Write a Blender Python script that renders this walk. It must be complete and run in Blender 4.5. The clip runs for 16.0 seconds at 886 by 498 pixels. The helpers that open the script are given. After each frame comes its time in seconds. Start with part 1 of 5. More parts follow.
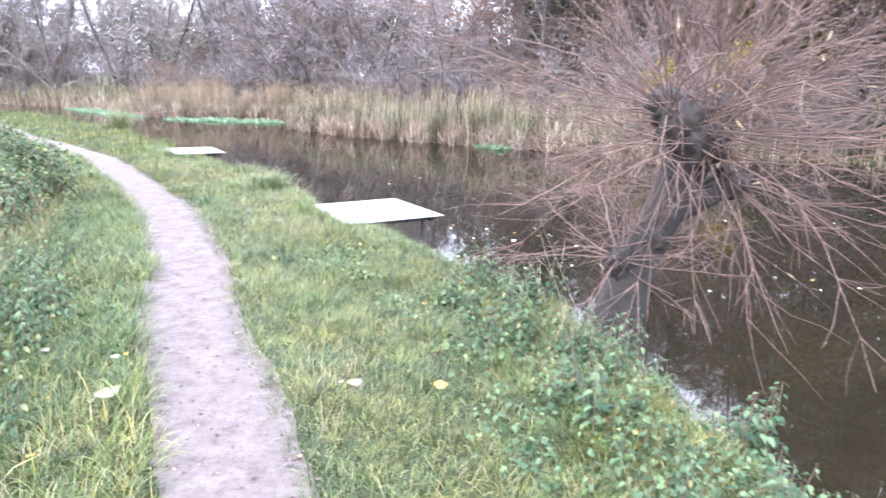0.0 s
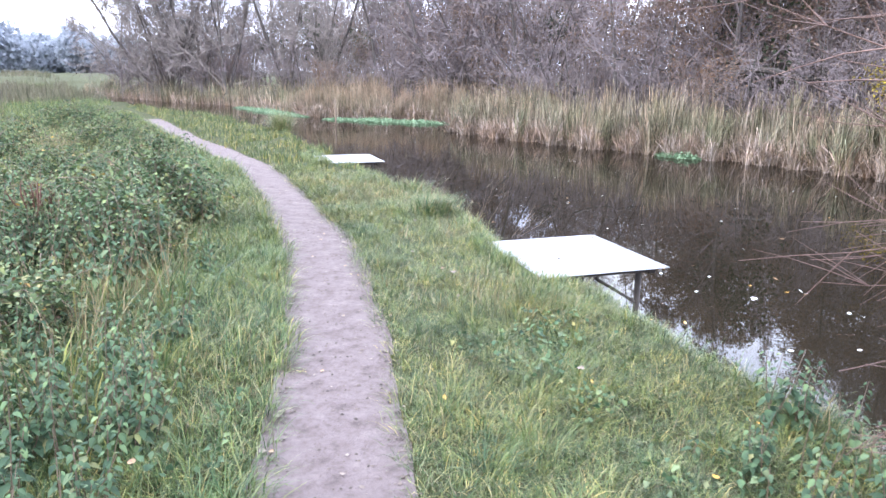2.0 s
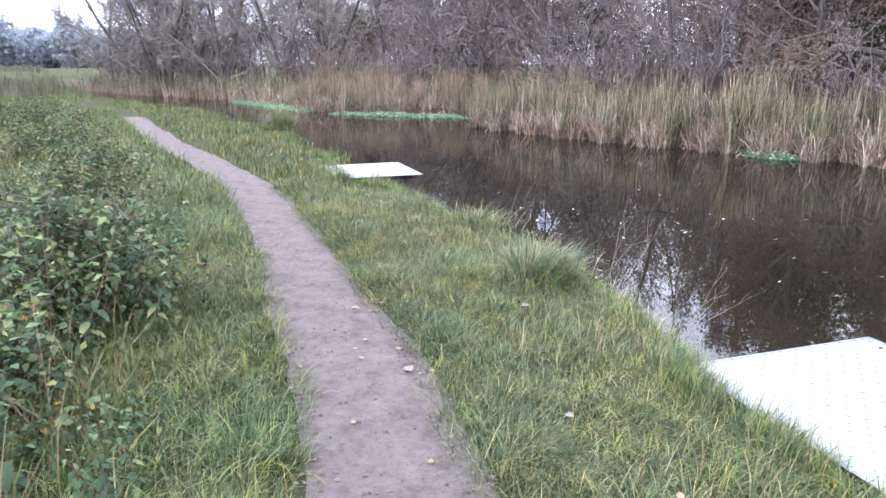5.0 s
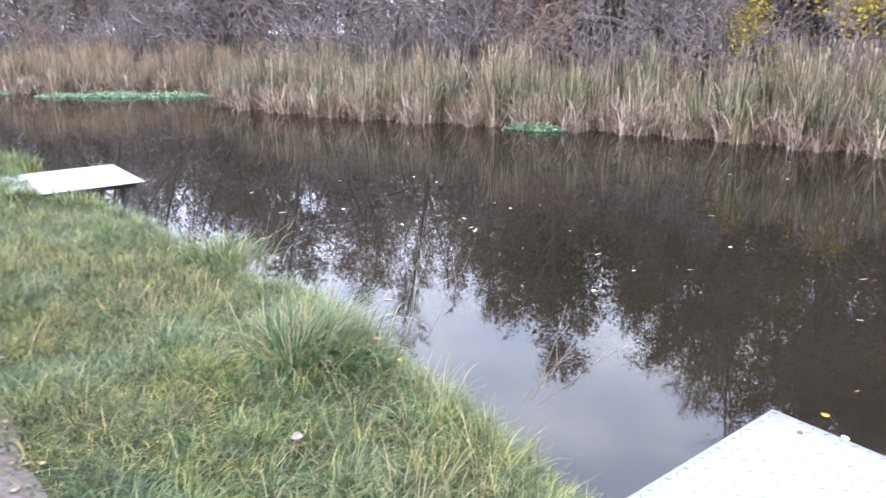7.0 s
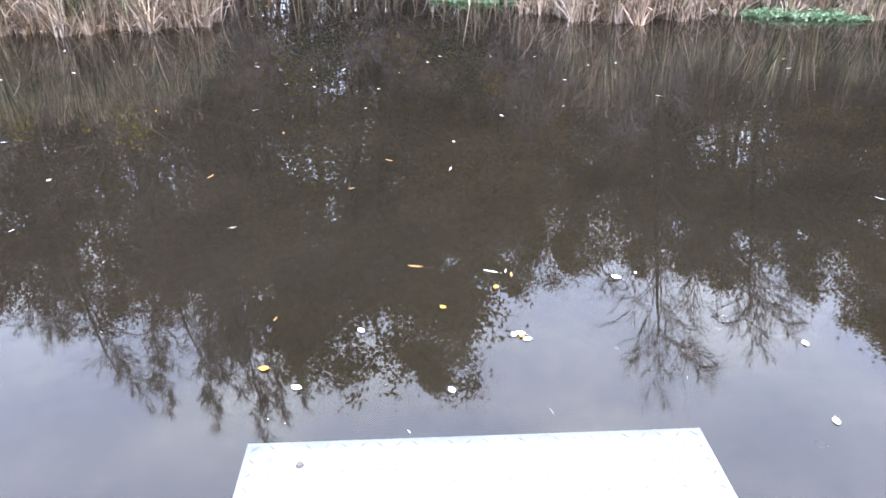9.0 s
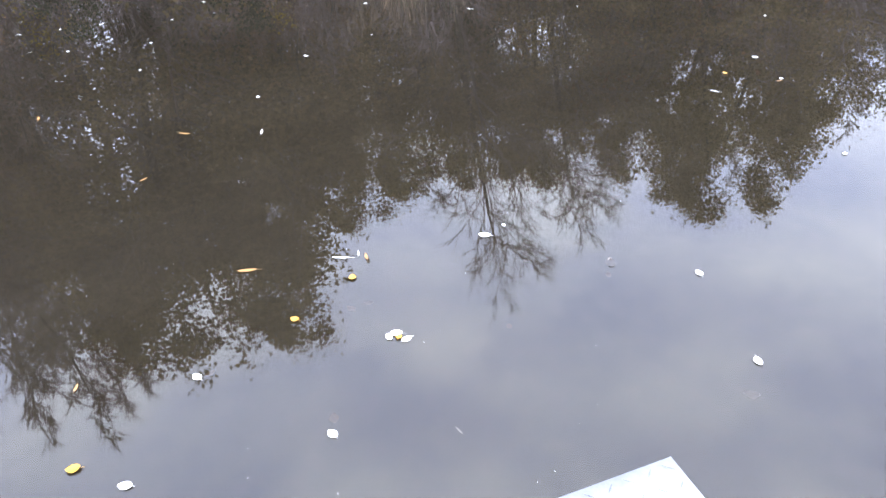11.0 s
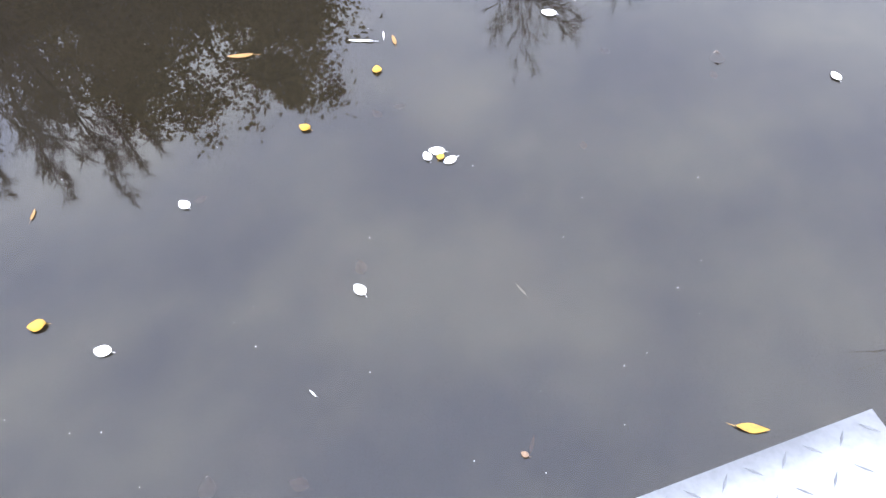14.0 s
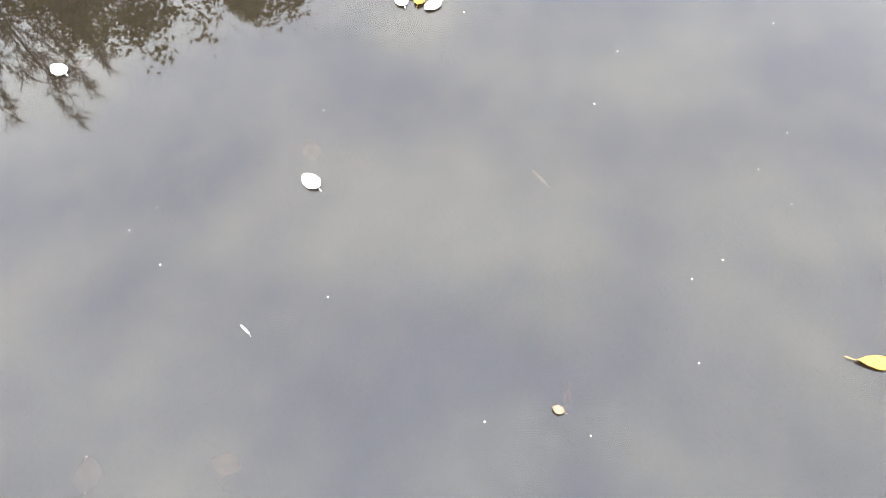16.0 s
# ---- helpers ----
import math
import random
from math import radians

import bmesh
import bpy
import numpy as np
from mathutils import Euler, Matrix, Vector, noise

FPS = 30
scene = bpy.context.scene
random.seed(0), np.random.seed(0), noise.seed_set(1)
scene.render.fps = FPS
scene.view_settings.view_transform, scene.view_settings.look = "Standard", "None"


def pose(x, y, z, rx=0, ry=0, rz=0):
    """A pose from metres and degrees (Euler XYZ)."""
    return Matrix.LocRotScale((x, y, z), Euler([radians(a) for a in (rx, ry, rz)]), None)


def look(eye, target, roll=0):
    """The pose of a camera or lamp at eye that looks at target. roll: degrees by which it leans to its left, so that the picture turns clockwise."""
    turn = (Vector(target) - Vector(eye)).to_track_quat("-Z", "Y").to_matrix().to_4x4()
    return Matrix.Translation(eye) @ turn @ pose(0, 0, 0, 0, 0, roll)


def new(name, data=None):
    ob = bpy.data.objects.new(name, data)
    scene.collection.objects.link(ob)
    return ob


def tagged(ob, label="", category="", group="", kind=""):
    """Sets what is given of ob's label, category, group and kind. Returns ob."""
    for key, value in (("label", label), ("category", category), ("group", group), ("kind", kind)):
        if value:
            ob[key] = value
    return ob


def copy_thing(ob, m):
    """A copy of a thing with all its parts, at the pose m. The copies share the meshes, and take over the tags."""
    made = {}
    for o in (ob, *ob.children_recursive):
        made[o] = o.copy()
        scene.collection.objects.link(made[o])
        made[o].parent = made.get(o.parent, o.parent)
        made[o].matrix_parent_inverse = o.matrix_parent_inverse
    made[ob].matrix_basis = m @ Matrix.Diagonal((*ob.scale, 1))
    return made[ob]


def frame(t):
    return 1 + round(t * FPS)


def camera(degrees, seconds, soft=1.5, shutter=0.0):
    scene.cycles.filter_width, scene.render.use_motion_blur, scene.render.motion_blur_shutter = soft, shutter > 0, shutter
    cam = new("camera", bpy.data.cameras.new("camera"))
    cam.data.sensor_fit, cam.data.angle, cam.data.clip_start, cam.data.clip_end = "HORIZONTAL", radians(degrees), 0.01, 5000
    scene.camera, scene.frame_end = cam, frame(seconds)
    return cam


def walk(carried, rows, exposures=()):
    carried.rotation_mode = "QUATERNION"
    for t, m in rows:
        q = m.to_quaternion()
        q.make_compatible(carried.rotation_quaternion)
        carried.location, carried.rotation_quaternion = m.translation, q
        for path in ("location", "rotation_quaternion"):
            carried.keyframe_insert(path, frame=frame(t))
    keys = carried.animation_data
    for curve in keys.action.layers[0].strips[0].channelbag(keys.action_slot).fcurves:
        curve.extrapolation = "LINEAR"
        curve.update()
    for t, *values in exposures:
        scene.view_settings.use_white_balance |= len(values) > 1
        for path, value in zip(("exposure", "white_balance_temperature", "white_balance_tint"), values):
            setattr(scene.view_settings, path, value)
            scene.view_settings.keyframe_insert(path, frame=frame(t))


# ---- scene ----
cam = camera(64.6, 16.0, shutter=0.15)
PATH = [
    (0, (0.415, -0.189, 1.591), (0.274, 1.748, 1.115), 0.8),
    (0.5, (0.251, 0.264, 1.62), (-0.24, 2.143, 1.143), 0.5),
    (1, (-0.013, 0.707, 1.635), (-0.544, 2.573, 1.15), 0.6),
    (1.5, (-0.185, 1.162, 1.642), (-0.728, 3.023, 1.15), 0.2),
    (2, (-0.395, 1.665, 1.636), (-0.939, 3.527, 1.149), 0.5),
    (2.5, (-0.756, 2.106, 1.642), (-1.307, 3.966, 1.155), 0.4),
    (3, (-1.003, 2.656, 1.607), (-1.571, 4.509, 1.11), -0.0),
    (3.5, (-1.296, 3.177, 1.586), (-1.873, 5.026, 1.084), 0.0),
    (3.7, (-1.454, 3.407, 1.608), (-2.033, 5.254, 1.105), -0.0),
    (5.8, (-2.292, 5.426, 1.435), (-2.741, 7.303, 0.908), -0.7),
    (6, (-2.337, 5.595, 1.437), (-2.637, 7.488, 0.864), -0.4),
    (6.5, (-2.46, 6.026, 1.495), (-2.576, 7.935, 0.911), -0.2),
    (7, (-2.336, 6.406, 1.503), (-2.237, 8.314, 0.912), -0.5),
    (7.5, (-2.153, 6.711, 1.461), (-1.622, 8.543, 0.859), -0.1),
    (8, (-2.133, 7.07, 1.463), (-1.041, 8.631, 0.854), -0.1),
    (8.5, (-1.939, 7.358, 1.428), (-0.524, 8.54, 0.653), -0.4),
    (9, (-1.884, 7.572, 1.432), (-0.369, 8.507, 0.522), -0.2),
    (9.5, (-1.868, 7.702, 1.471), (-0.275, 8.48, 0.546), -0.8),
    (9.7, (-1.809, 7.739, 1.496), (-0.205, 8.459, 0.543), -0.7),
    (11.8, (-0.985, 8.2, 1.19), (0.578, 8.515, -0.018), -2.3),
    (12, (-0.907, 8.259, 1.152), (0.581, 8.591, -0.143), -2.3),
    (12.5, (-0.799, 8.258, 1.108), (0.413, 8.581, -0.45), -3.8),
    (13, (-0.774, 8.236, 1.123), (0.368, 8.561, -0.486), -4.1),
    (13.5, (-0.783, 8.246, 1.137), (0.347, 8.61, -0.473), -4.1),
    (14, (-0.751, 8.242, 1.084), (0.385, 8.628, -0.517), -4.2),
    (14.5, (-0.622, 8.31, 0.88), (0.482, 8.645, -0.762), -2.6),
    (14.6, (-0.555, 8.357, 0.835), (0.505, 8.66, -0.83), -2.6),
    (14.7, (-0.535, 8.352, 0.74), (0.507, 8.668, -0.935), -3.5),
    (15, (-0.512, 8.308, 0.604), (0.507, 8.674, -1.078), -5.6),
    (15.5, (-0.5, 8.327, 0.59), (0.487, 8.646, -1.121), -4.3),
    (16, (-0.528, 8.361, 0.598), (0.452, 8.62, -1.126), -2.0),
]
SKY = 2.4
EXPOSURES = ((0.0, 2.8, 6500, 10), (1.0, 2.5, 6500, 10), (2.0, 2.32, 6500, 10), (3.5, 1.93, 6550, 10), (6.0, 2.05, 6600, 10), (7.0, 2.18, 6550, 10), (8.0, 2.38, 6500, 11), (8.5, 2.5, 6480, 10), (9.0, 2.52, 6450, 10), (9.5, 2.4, 6450, 10),
             (12.0, 2.6, 6550, 9), (12.5, 2.18, 6450, 8), (13.0, 1.8, 6450, 8), (13.5, 1.82, 6650, 7), (14.0, 2.08, 6750, 9), (14.5, 2.52, 7050, 7), (15.0, 2.8, 7400, 5), (16.0, 2.7, 7600, 5))
walk(cam, [(t, look(eye, target, roll)) for t, eye, target, roll in PATH], EXPOSURES)

# ---- world, sun ----
world = bpy.data.worlds.new("overcast_sky")
scene.world = world
world.use_nodes = True
wn, wl = world.node_tree.nodes, world.node_tree.links
wn.clear()
SUN_EL, SUN_AZ = 38.0, 205.0
sky = wn.new("ShaderNodeTexSky")
sky.sky_type, sky.sun_disc = "NISHITA", False
sky.sun_elevation, sky.sun_rotation = radians(SUN_EL), radians(SUN_AZ)
sky.dust_density, sky.air_density = 4.0, 1.0
wco = wn.new("ShaderNodeTexCoord")
wmap = wn.new("ShaderNodeMapping")
wmap.inputs["Scale"].default_value = (1.0, 1.0, 2.2)
wnoise = wn.new("ShaderNodeTexNoise")
wnoise.inputs["Scale"].default_value = 4.6
wnoise.inputs["Detail"].default_value = 7.0
wnoise.inputs["Roughness"].default_value = 0.5
wramp = wn.new("ShaderNodeValToRGB")
wramp.color_ramp.elements[0].position, wramp.color_ramp.elements[0].color = 0.36, (0.6, 0.68, 0.96, 1)
wramp.color_ramp.elements[1].position, wramp.color_ramp.elements[1].color = 0.66, (0.9, 0.97, 1.16, 1)
wl.new(wco.outputs["Generated"], wmap.inputs["Vector"])
wl.new(wmap.outputs["Vector"], wnoise.inputs["Vector"])
wl.new(wnoise.outputs["Fac"], wramp.inputs["Fac"])
bg1, bg2 = wn.new("ShaderNodeBackground"), wn.new("ShaderNodeBackground")
wl.new(sky.outputs["Color"], bg1.inputs["Color"])
bg1.inputs["Strength"].default_value = 0.06
wsep = wn.new("ShaderNodeSeparateXYZ")
wl.new(wco.outputs["Generated"], wsep.inputs["Vector"])
wgrad = wn.new("ShaderNodeMapRange")
wgrad.inputs["From Min"].default_value, wgrad.inputs["From Max"].default_value = 0.0, 1.0
wgrad.inputs["To Min"].default_value, wgrad.inputs["To Max"].default_value = 0.46, 1.0
wl.new(wsep.outputs["Z"], wgrad.inputs["Value"])
wmul = wn.new("ShaderNodeVectorMath")
wmul.operation = "SCALE"
wl.new(wramp.outputs["Color"], wmul.inputs[0])
wl.new(wgrad.outputs[0], wmul.inputs["Scale"])
wl.new(wmul.outputs[0], bg2.inputs["Color"])
bg2.inputs["Strength"].default_value = SKY
wmix = wn.new("ShaderNodeMixShader")
wmix.inputs["Fac"].default_value = 0.88
wout = wn.new("ShaderNodeOutputWorld")
wl.new(bg1.outputs[0], wmix.inputs[1])
wl.new(bg2.outputs[0], wmix.inputs[2])
wl.new(wmix.outputs[0], wout.inputs["Surface"])

sun = new("sun", bpy.data.lights.new("sun", "SUN"))
sun.data.energy, sun.data.angle, sun.data.color = 0.7, radians(25), (1.0, 0.96, 0.9)
sun.matrix_world = look((60 * math.sin(radians(SUN_AZ)), 60 * math.cos(radians(SUN_AZ)), 60 * math.tan(radians(SUN_EL))), (0, 0, 0))

# ---- materials ----
WATER_Z = -0.46
DAMP = 0.62  # damp late-autumn surfaces are darker than dry ones


def material(name):
    m = bpy.data.materials.new(name)
    m.use_nodes = True
    nodes, links = m.node_tree.nodes, m.node_tree.links
    nodes.clear()
    out = nodes.new("ShaderNodeOutputMaterial")
    b = nodes.new("ShaderNodeBsdfPrincipled")
    links.new(b.outputs[0], out.inputs["Surface"])
    return m, nodes, links, b


def ramp_node(nodes, stops):
    r = nodes.new("ShaderNodeValToRGB")
    e = r.color_ramp.elements
    while len(e) < len(stops):
        e.new(0.5)
    for k, (p, c) in zip(e, stops):
        k.position, k.color = p, (*c, 1)
    return r


def noise_node(nodes, links, scale, detail=4.0, rough=0.6, coords="Object"):
    n = nodes.new("ShaderNodeTexNoise")
    n.inputs["Scale"].default_value, n.inputs["Detail"].default_value, n.inputs["Roughness"].default_value = scale, detail, rough
    c = nodes.new("ShaderNodeTexCoord")
    links.new(c.outputs[coords], n.inputs["Vector"])
    return n


def mixed(nodes, links, a, b, fac, mode="MIX"):
    m = nodes.new("ShaderNodeMix")
    m.data_type, m.blend_type = "RGBA", mode
    for s, v in ((m.inputs[0], fac), (m.inputs[6], a), (m.inputs[7], b)):
        if isinstance(v, (int, float)):
            s.default_value = v
        elif isinstance(v, tuple):
            s.default_value = (*v, 1)
        else:
            links.new(v, s)
    return m.outputs[2]


def bump(nodes, links, b, height, strength, distance):
    n = nodes.new("ShaderNodeBump")
    n.inputs["Strength"].default_value, n.inputs["Distance"].default_value = strength, distance
    links.new(height, n.inputs["Height"])
    links.new(n.outputs["Normal"], b.inputs["Normal"])


def plant_material(name, stops, patch=(1.0, 1.0, 1.0), patch_scale=0.8, rough=0.55, through_light=0.25, along=None, damp=DAMP, clump=0.0, gloss=0.18, clump_scale=9.0, toned=None):
    """Leaf or blade: a colour for each piece, patches over the ground, light through the blade."""
    m, nodes, links, b = material(name)
    g = nodes.new("ShaderNodeNewGeometry")
    r = ramp_node(nodes, [(p, tuple(k * damp for k in c)) for p, c in stops])
    links.new(g.outputs["Random Per Island"], r.inputs["Fac"])
    n = noise_node(nodes, links, patch_scale, 3.0)
    pr = ramp_node(nodes, [(0.4, (0.0, 0.0, 0.0)), (0.65, (1.0, 1.0, 1.0))])
    links.new(n.outputs["Fac"], pr.inputs["Fac"])
    tint = mixed(nodes, links, r.outputs["Color"], patch, 1.0, "MULTIPLY")
    col = mixed(nodes, links, r.outputs["Color"], tint, pr.outputs["Color"])
    if clump:
        n3 = noise_node(nodes, links, clump_scale, 2.0)
        cr = ramp_node(nodes, [(0.36, (1 - clump, 1 - clump * 0.9, 1 - clump * 0.8)), (0.52, (1.0, 1.0, 1.0)), (0.66, (1 + clump * 0.75, 1 + clump * 0.6, 1 + clump * 0.2))])
        links.new(n3.outputs["Fac"], cr.inputs["Fac"])
        col = mixed(nodes, links, col, cr.outputs["Color"], 1.0, "MULTIPLY")
    if along:
        a = nodes.new("ShaderNodeAttribute")
        a.attribute_name = "along"
        ar = ramp_node(nodes, along)
        links.new(a.outputs["Fac"], ar.inputs["Fac"])
        col = mixed(nodes, links, col, ar.outputs["Color"], 1.0, "MULTIPLY")
    if toned:
        a = nodes.new("ShaderNodeAttribute")
        a.attribute_name = "tone"
        tr = ramp_node(nodes, toned)
        links.new(a.outputs["Fac"], tr.inputs["Fac"])
        col = mixed(nodes, links, col, tr.outputs["Color"], 1.0, "MULTIPLY")
    links.new(col, b.inputs["Base Color"])
    b.inputs["Roughness"].default_value = rough
    b.inputs["Specular IOR Level"].default_value = gloss
    if through_light:
        t = nodes.new("ShaderNodeBsdfTranslucent")
        links.new(col, t.inputs["Color"])
        mx = nodes.new("ShaderNodeMixShader")
        mx.inputs["Fac"].default_value = through_light
        links.new(b.outputs[0], mx.inputs[1])
        links.new(t.outputs[0], mx.inputs[2])
        links.new(mx.outputs[0], nodes["Material Output"].inputs["Surface"])
    return m


def bark_material(name, dark, light, scale=9.0):
    m, nodes, links, b = material(name)
    n = noise_node(nodes, links, scale, 6.0, 0.7)
    r = ramp_node(nodes, [(0.3, dark), (0.7, light)])
    links.new(n.outputs["Fac"], r.inputs["Fac"])
    g = nodes.new("ShaderNodeNewGeometry")
    v = ramp_node(nodes, [(0.0, (0.75, 0.75, 0.75)), (1.0, (1.2, 1.15, 1.1))])
    links.new(g.outputs["Random Per Island"], v.inputs["Fac"])
    links.new(mixed(nodes, links, r.outputs["Color"], v.outputs["Color"], 1.0, "MULTIPLY"), b.inputs["Base Color"])
    b.inputs["Roughness"].default_value = 0.9
    bump(nodes, links, b, n.outputs["Fac"], 0.8, 0.02)
    return m


def earth_material(name, stops, scale, fine, bump_depth):
    m, nodes, links, b = material(name)
    n1, n2 = noise_node(nodes, links, scale, 5.0), noise_node(nodes, links, fine, 6.0, 0.75)
    r = ramp_node(nodes, [(p, tuple(k * DAMP for k in c)) for p, c in stops])
    links.new(n1.outputs["Fac"], r.inputs["Fac"])
    v = ramp_node(nodes, [(0.25, (0.62, 0.6, 0.58)), (0.5, (1.0, 1.0, 1.0)), (0.75, (1.18, 1.17, 1.15))])
    links.new(n2.outputs["Fac"], v.inputs["Fac"])
    links.new(mixed(nodes, links, r.outputs["Color"], v.outputs["Color"], 1.0, "MULTIPLY"), b.inputs["Base Color"])
    b.inputs["Roughness"].default_value = 0.92
    b.inputs["Specular IOR Level"].default_value = 0.1
    bump(nodes, links, b, n2.outputs["Fac"], 0.7, bump_depth)
    return m


M_GROUND = earth_material("turf_soil", [(0.3, (0.035, 0.042, 0.018)), (0.5, (0.06, 0.068, 0.028)), (0.7, (0.095, 0.085, 0.045))], 7.0, 85.0, 0.03)
M_PATH = earth_material("trodden_sandy_earth", [(0.25, (0.12, 0.094, 0.09)), (0.45, (0.19, 0.154, 0.149)), (0.75, (0.25, 0.206, 0.2))], 7.0, 30.0, 0.05)
M_GRASS = plant_material("meadow_grass", [(0.0, (0.028, 0.055, 0.024)), (0.36, (0.088, 0.14, 0.055)), (0.62, (0.175, 0.222, 0.09)), (0.84, (0.28, 0.3, 0.145)), (1.0, (0.5, 0.44, 0.27))], (1.25, 1.06, 0.8), 1.3, rough=0.42, clump=0.4, gloss=0.28, damp=0.57, toned=[(0.0, (0.5, 0.68, 0.66)), (0.35, (0.85, 0.95, 0.9)), (0.65, (1.1, 1.06, 0.9)), (1.0, (1.38, 1.2, 0.88))])
M_LUSH = plant_material("lush_grass", [(0.0, (0.045, 0.092, 0.038)), (0.4, (0.11, 0.178, 0.07)), (0.7, (0.2, 0.255, 0.1)), (0.88, (0.3, 0.32, 0.14)), (1.0, (0.46, 0.4, 0.23))], (1.1, 1.02, 0.95), 1.1, rough=0.42, clump=0.4, gloss=0.28, damp=0.57, toned=[(0.0, (0.5, 0.68, 0.66)), (0.35, (0.85, 0.95, 0.9)), (0.65, (1.1, 1.06, 0.9)), (1.0, (1.38, 1.2, 0.88))])
M_TUFT = plant_material("dark_tuft_grass", [(0.0, (0.035, 0.085, 0.04)), (0.6, (0.075, 0.14, 0.065)), (1.0, (0.14, 0.2, 0.09))], (1.0, 1.0, 1.15), 1.5)
M_DRYGRASS = plant_material("dry_grass", [(0.0, (0.2, 0.15, 0.08)), (0.5, (0.33, 0.26, 0.14)), (1.0, (0.45, 0.38, 0.24))])
M_NETTLE = plant_material("nettle_leaf", [(0.0, (0.05, 0.1, 0.05)), (0.6, (0.112, 0.19, 0.095)), (0.93, (0.2, 0.275, 0.145)), (1.0, (0.3, 0.28, 0.12))], (1.1, 1.05, 1.0), 2.0, rough=0.6, clump=0.5, damp=0.55)
M_BRAMBLE = plant_material("bramble_leaf", [(0.0, (0.055, 0.1, 0.048)), (0.5, (0.12, 0.19, 0.09)), (0.85, (0.215, 0.28, 0.14)), (0.95, (0.29, 0.31, 0.15)), (0.985, (0.16, 0.085, 0.06)), (1.0, (0.4, 0.3, 0.08))], (1.2, 1.0, 0.9), 2.2, clump=0.6, damp=0.58, clump_scale=6.0)
M_SEDGE = plant_material("brown_sedge", [(0.0, (0.08, 0.075, 0.05)), (0.5, (0.15, 0.135, 0.09)), (1.0, (0.25, 0.215, 0.15))], (0.85, 1.0, 0.85), 0.25)
# willow twigs at the bend, coloured a little paler in place of misty air
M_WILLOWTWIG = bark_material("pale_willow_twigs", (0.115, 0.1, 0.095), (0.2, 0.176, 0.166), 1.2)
M_THATCH = plant_material("dead_thatch", [(0.0, (0.06, 0.05, 0.03)), (0.6, (0.17, 0.145, 0.085)), (1.0, (0.36, 0.3, 0.19))], through_light=0)
M_BRUSH = bark_material("brushwood_stems", (0.058, 0.049, 0.052), (0.135, 0.115, 0.12), 0.7)
M_CRUMB = plant_material("earth_crumbs", [(0.0, (0.05, 0.038, 0.03)), (0.6, (0.13, 0.1, 0.085)), (0.93, (0.2, 0.16, 0.135)), (1.0, (0.34, 0.28, 0.24))], through_light=0)
M_STEM = plant_material("dead_stem", [(0.0, (0.12, 0.085, 0.06)), (0.6, (0.2, 0.15, 0.11)), (1.0, (0.34, 0.28, 0.2))], through_light=0)
M_REDDOCK = plant_material("dead_dock", [(0.0, (0.07, 0.032, 0.024)), (1.0, (0.14, 0.068, 0.045))], through_light=0)
M_REED = plant_material("reed_blade", [(0.0, (0.068, 0.058, 0.044)), (0.2, (0.15, 0.134, 0.1)), (0.42, (0.23, 0.204, 0.155)), (0.62, (0.345, 0.284, 0.218)), (0.82, (0.47, 0.385, 0.31)), (1.0, (0.75, 0.63, 0.53))], (0.84, 0.96, 0.82), 0.8, along=[(0.0, (1.35, 1.05, 0.98)), (0.25, (1.08, 0.97, 0.9)), (0.6, (0.9, 0.93, 0.87)), (1.0, (1.12, 1.0, 0.93))], clump=0.2, clump_scale=3.5, toned=[(0.0, (0.5, 0.56, 0.46)), (0.35, (0.86, 0.93, 0.86)), (0.6, (1.0, 0.98, 1.02)), (1.0, (1.5, 1.3, 1.25))])
M_REEDFAR = plant_material("red_reed_blade", [(0.0, (0.15, 0.13, 0.095)), (0.4, (0.28, 0.225, 0.17)), (1.0, (0.47, 0.375, 0.3))], (0.92, 1.0, 0.92), 0.4, along=[(0.0, (0.95, 1.0, 0.88)), (0.55, (0.95, 0.95, 0.88)), (1.0, (1.1, 0.9, 0.82))])
M_STUBBLE = plant_material("dead_reed", [(0.0, (0.13, 0.095, 0.065)), (0.4, (0.3, 0.235, 0.17)), (0.75, (0.5, 0.4, 0.33)), (1.0, (0.78, 0.66, 0.57))], (1.0, 0.9, 0.86), 1.2, clump=0.3, clump_scale=4.0)
M_CRESS = plant_material("watercress", [(0.0, (0.15, 0.25, 0.14)), (0.7, (0.25, 0.38, 0.22)), (1.0, (0.38, 0.5, 0.32))])
M_BARK = bark_material("grey_bark", (0.032, 0.028, 0.027), (0.085, 0.075, 0.071))
M_TWIG = bark_material("bare_twigs", (0.104, 0.088, 0.094), (0.19, 0.163, 0.172), 1.5)
M_REDTWIG = bark_material("russet_twigs", (0.095, 0.073, 0.065), (0.2, 0.158, 0.14), 1.2)
M_WILLOWBARK = bark_material("pollard_bark", (0.005, 0.004, 0.004), (0.028, 0.021, 0.019), 16.0)
M_WITHY = bark_material("willow_withies", (0.055, 0.032, 0.027), (0.135, 0.085, 0.07), 4.0)
M_DARKLIMB = bark_material("wet_dark_bark", (0.02, 0.018, 0.017), (0.06, 0.052, 0.046), 5.0)
M_OAKLEAF = plant_material("brown_oak_leaf", [(0.0, (0.15, 0.122, 0.062)), (0.5, (0.245, 0.192, 0.095)), (1.0, (0.35, 0.265, 0.135))], through_light=0.5)
M_RUSSETOAK = plant_material("russet_oak_leaf", [(0.0, (0.12, 0.085, 0.07)), (0.5, (0.19, 0.13, 0.1)), (1.0, (0.28, 0.18, 0.125))], through_light=0.35)
M_YELLOW = plant_material("yellow_leaf", [(0.0, (0.25, 0.19, 0.03)), (0.6, (0.5, 0.38, 0.04)), (1.0, (0.6, 0.5, 0.1))])
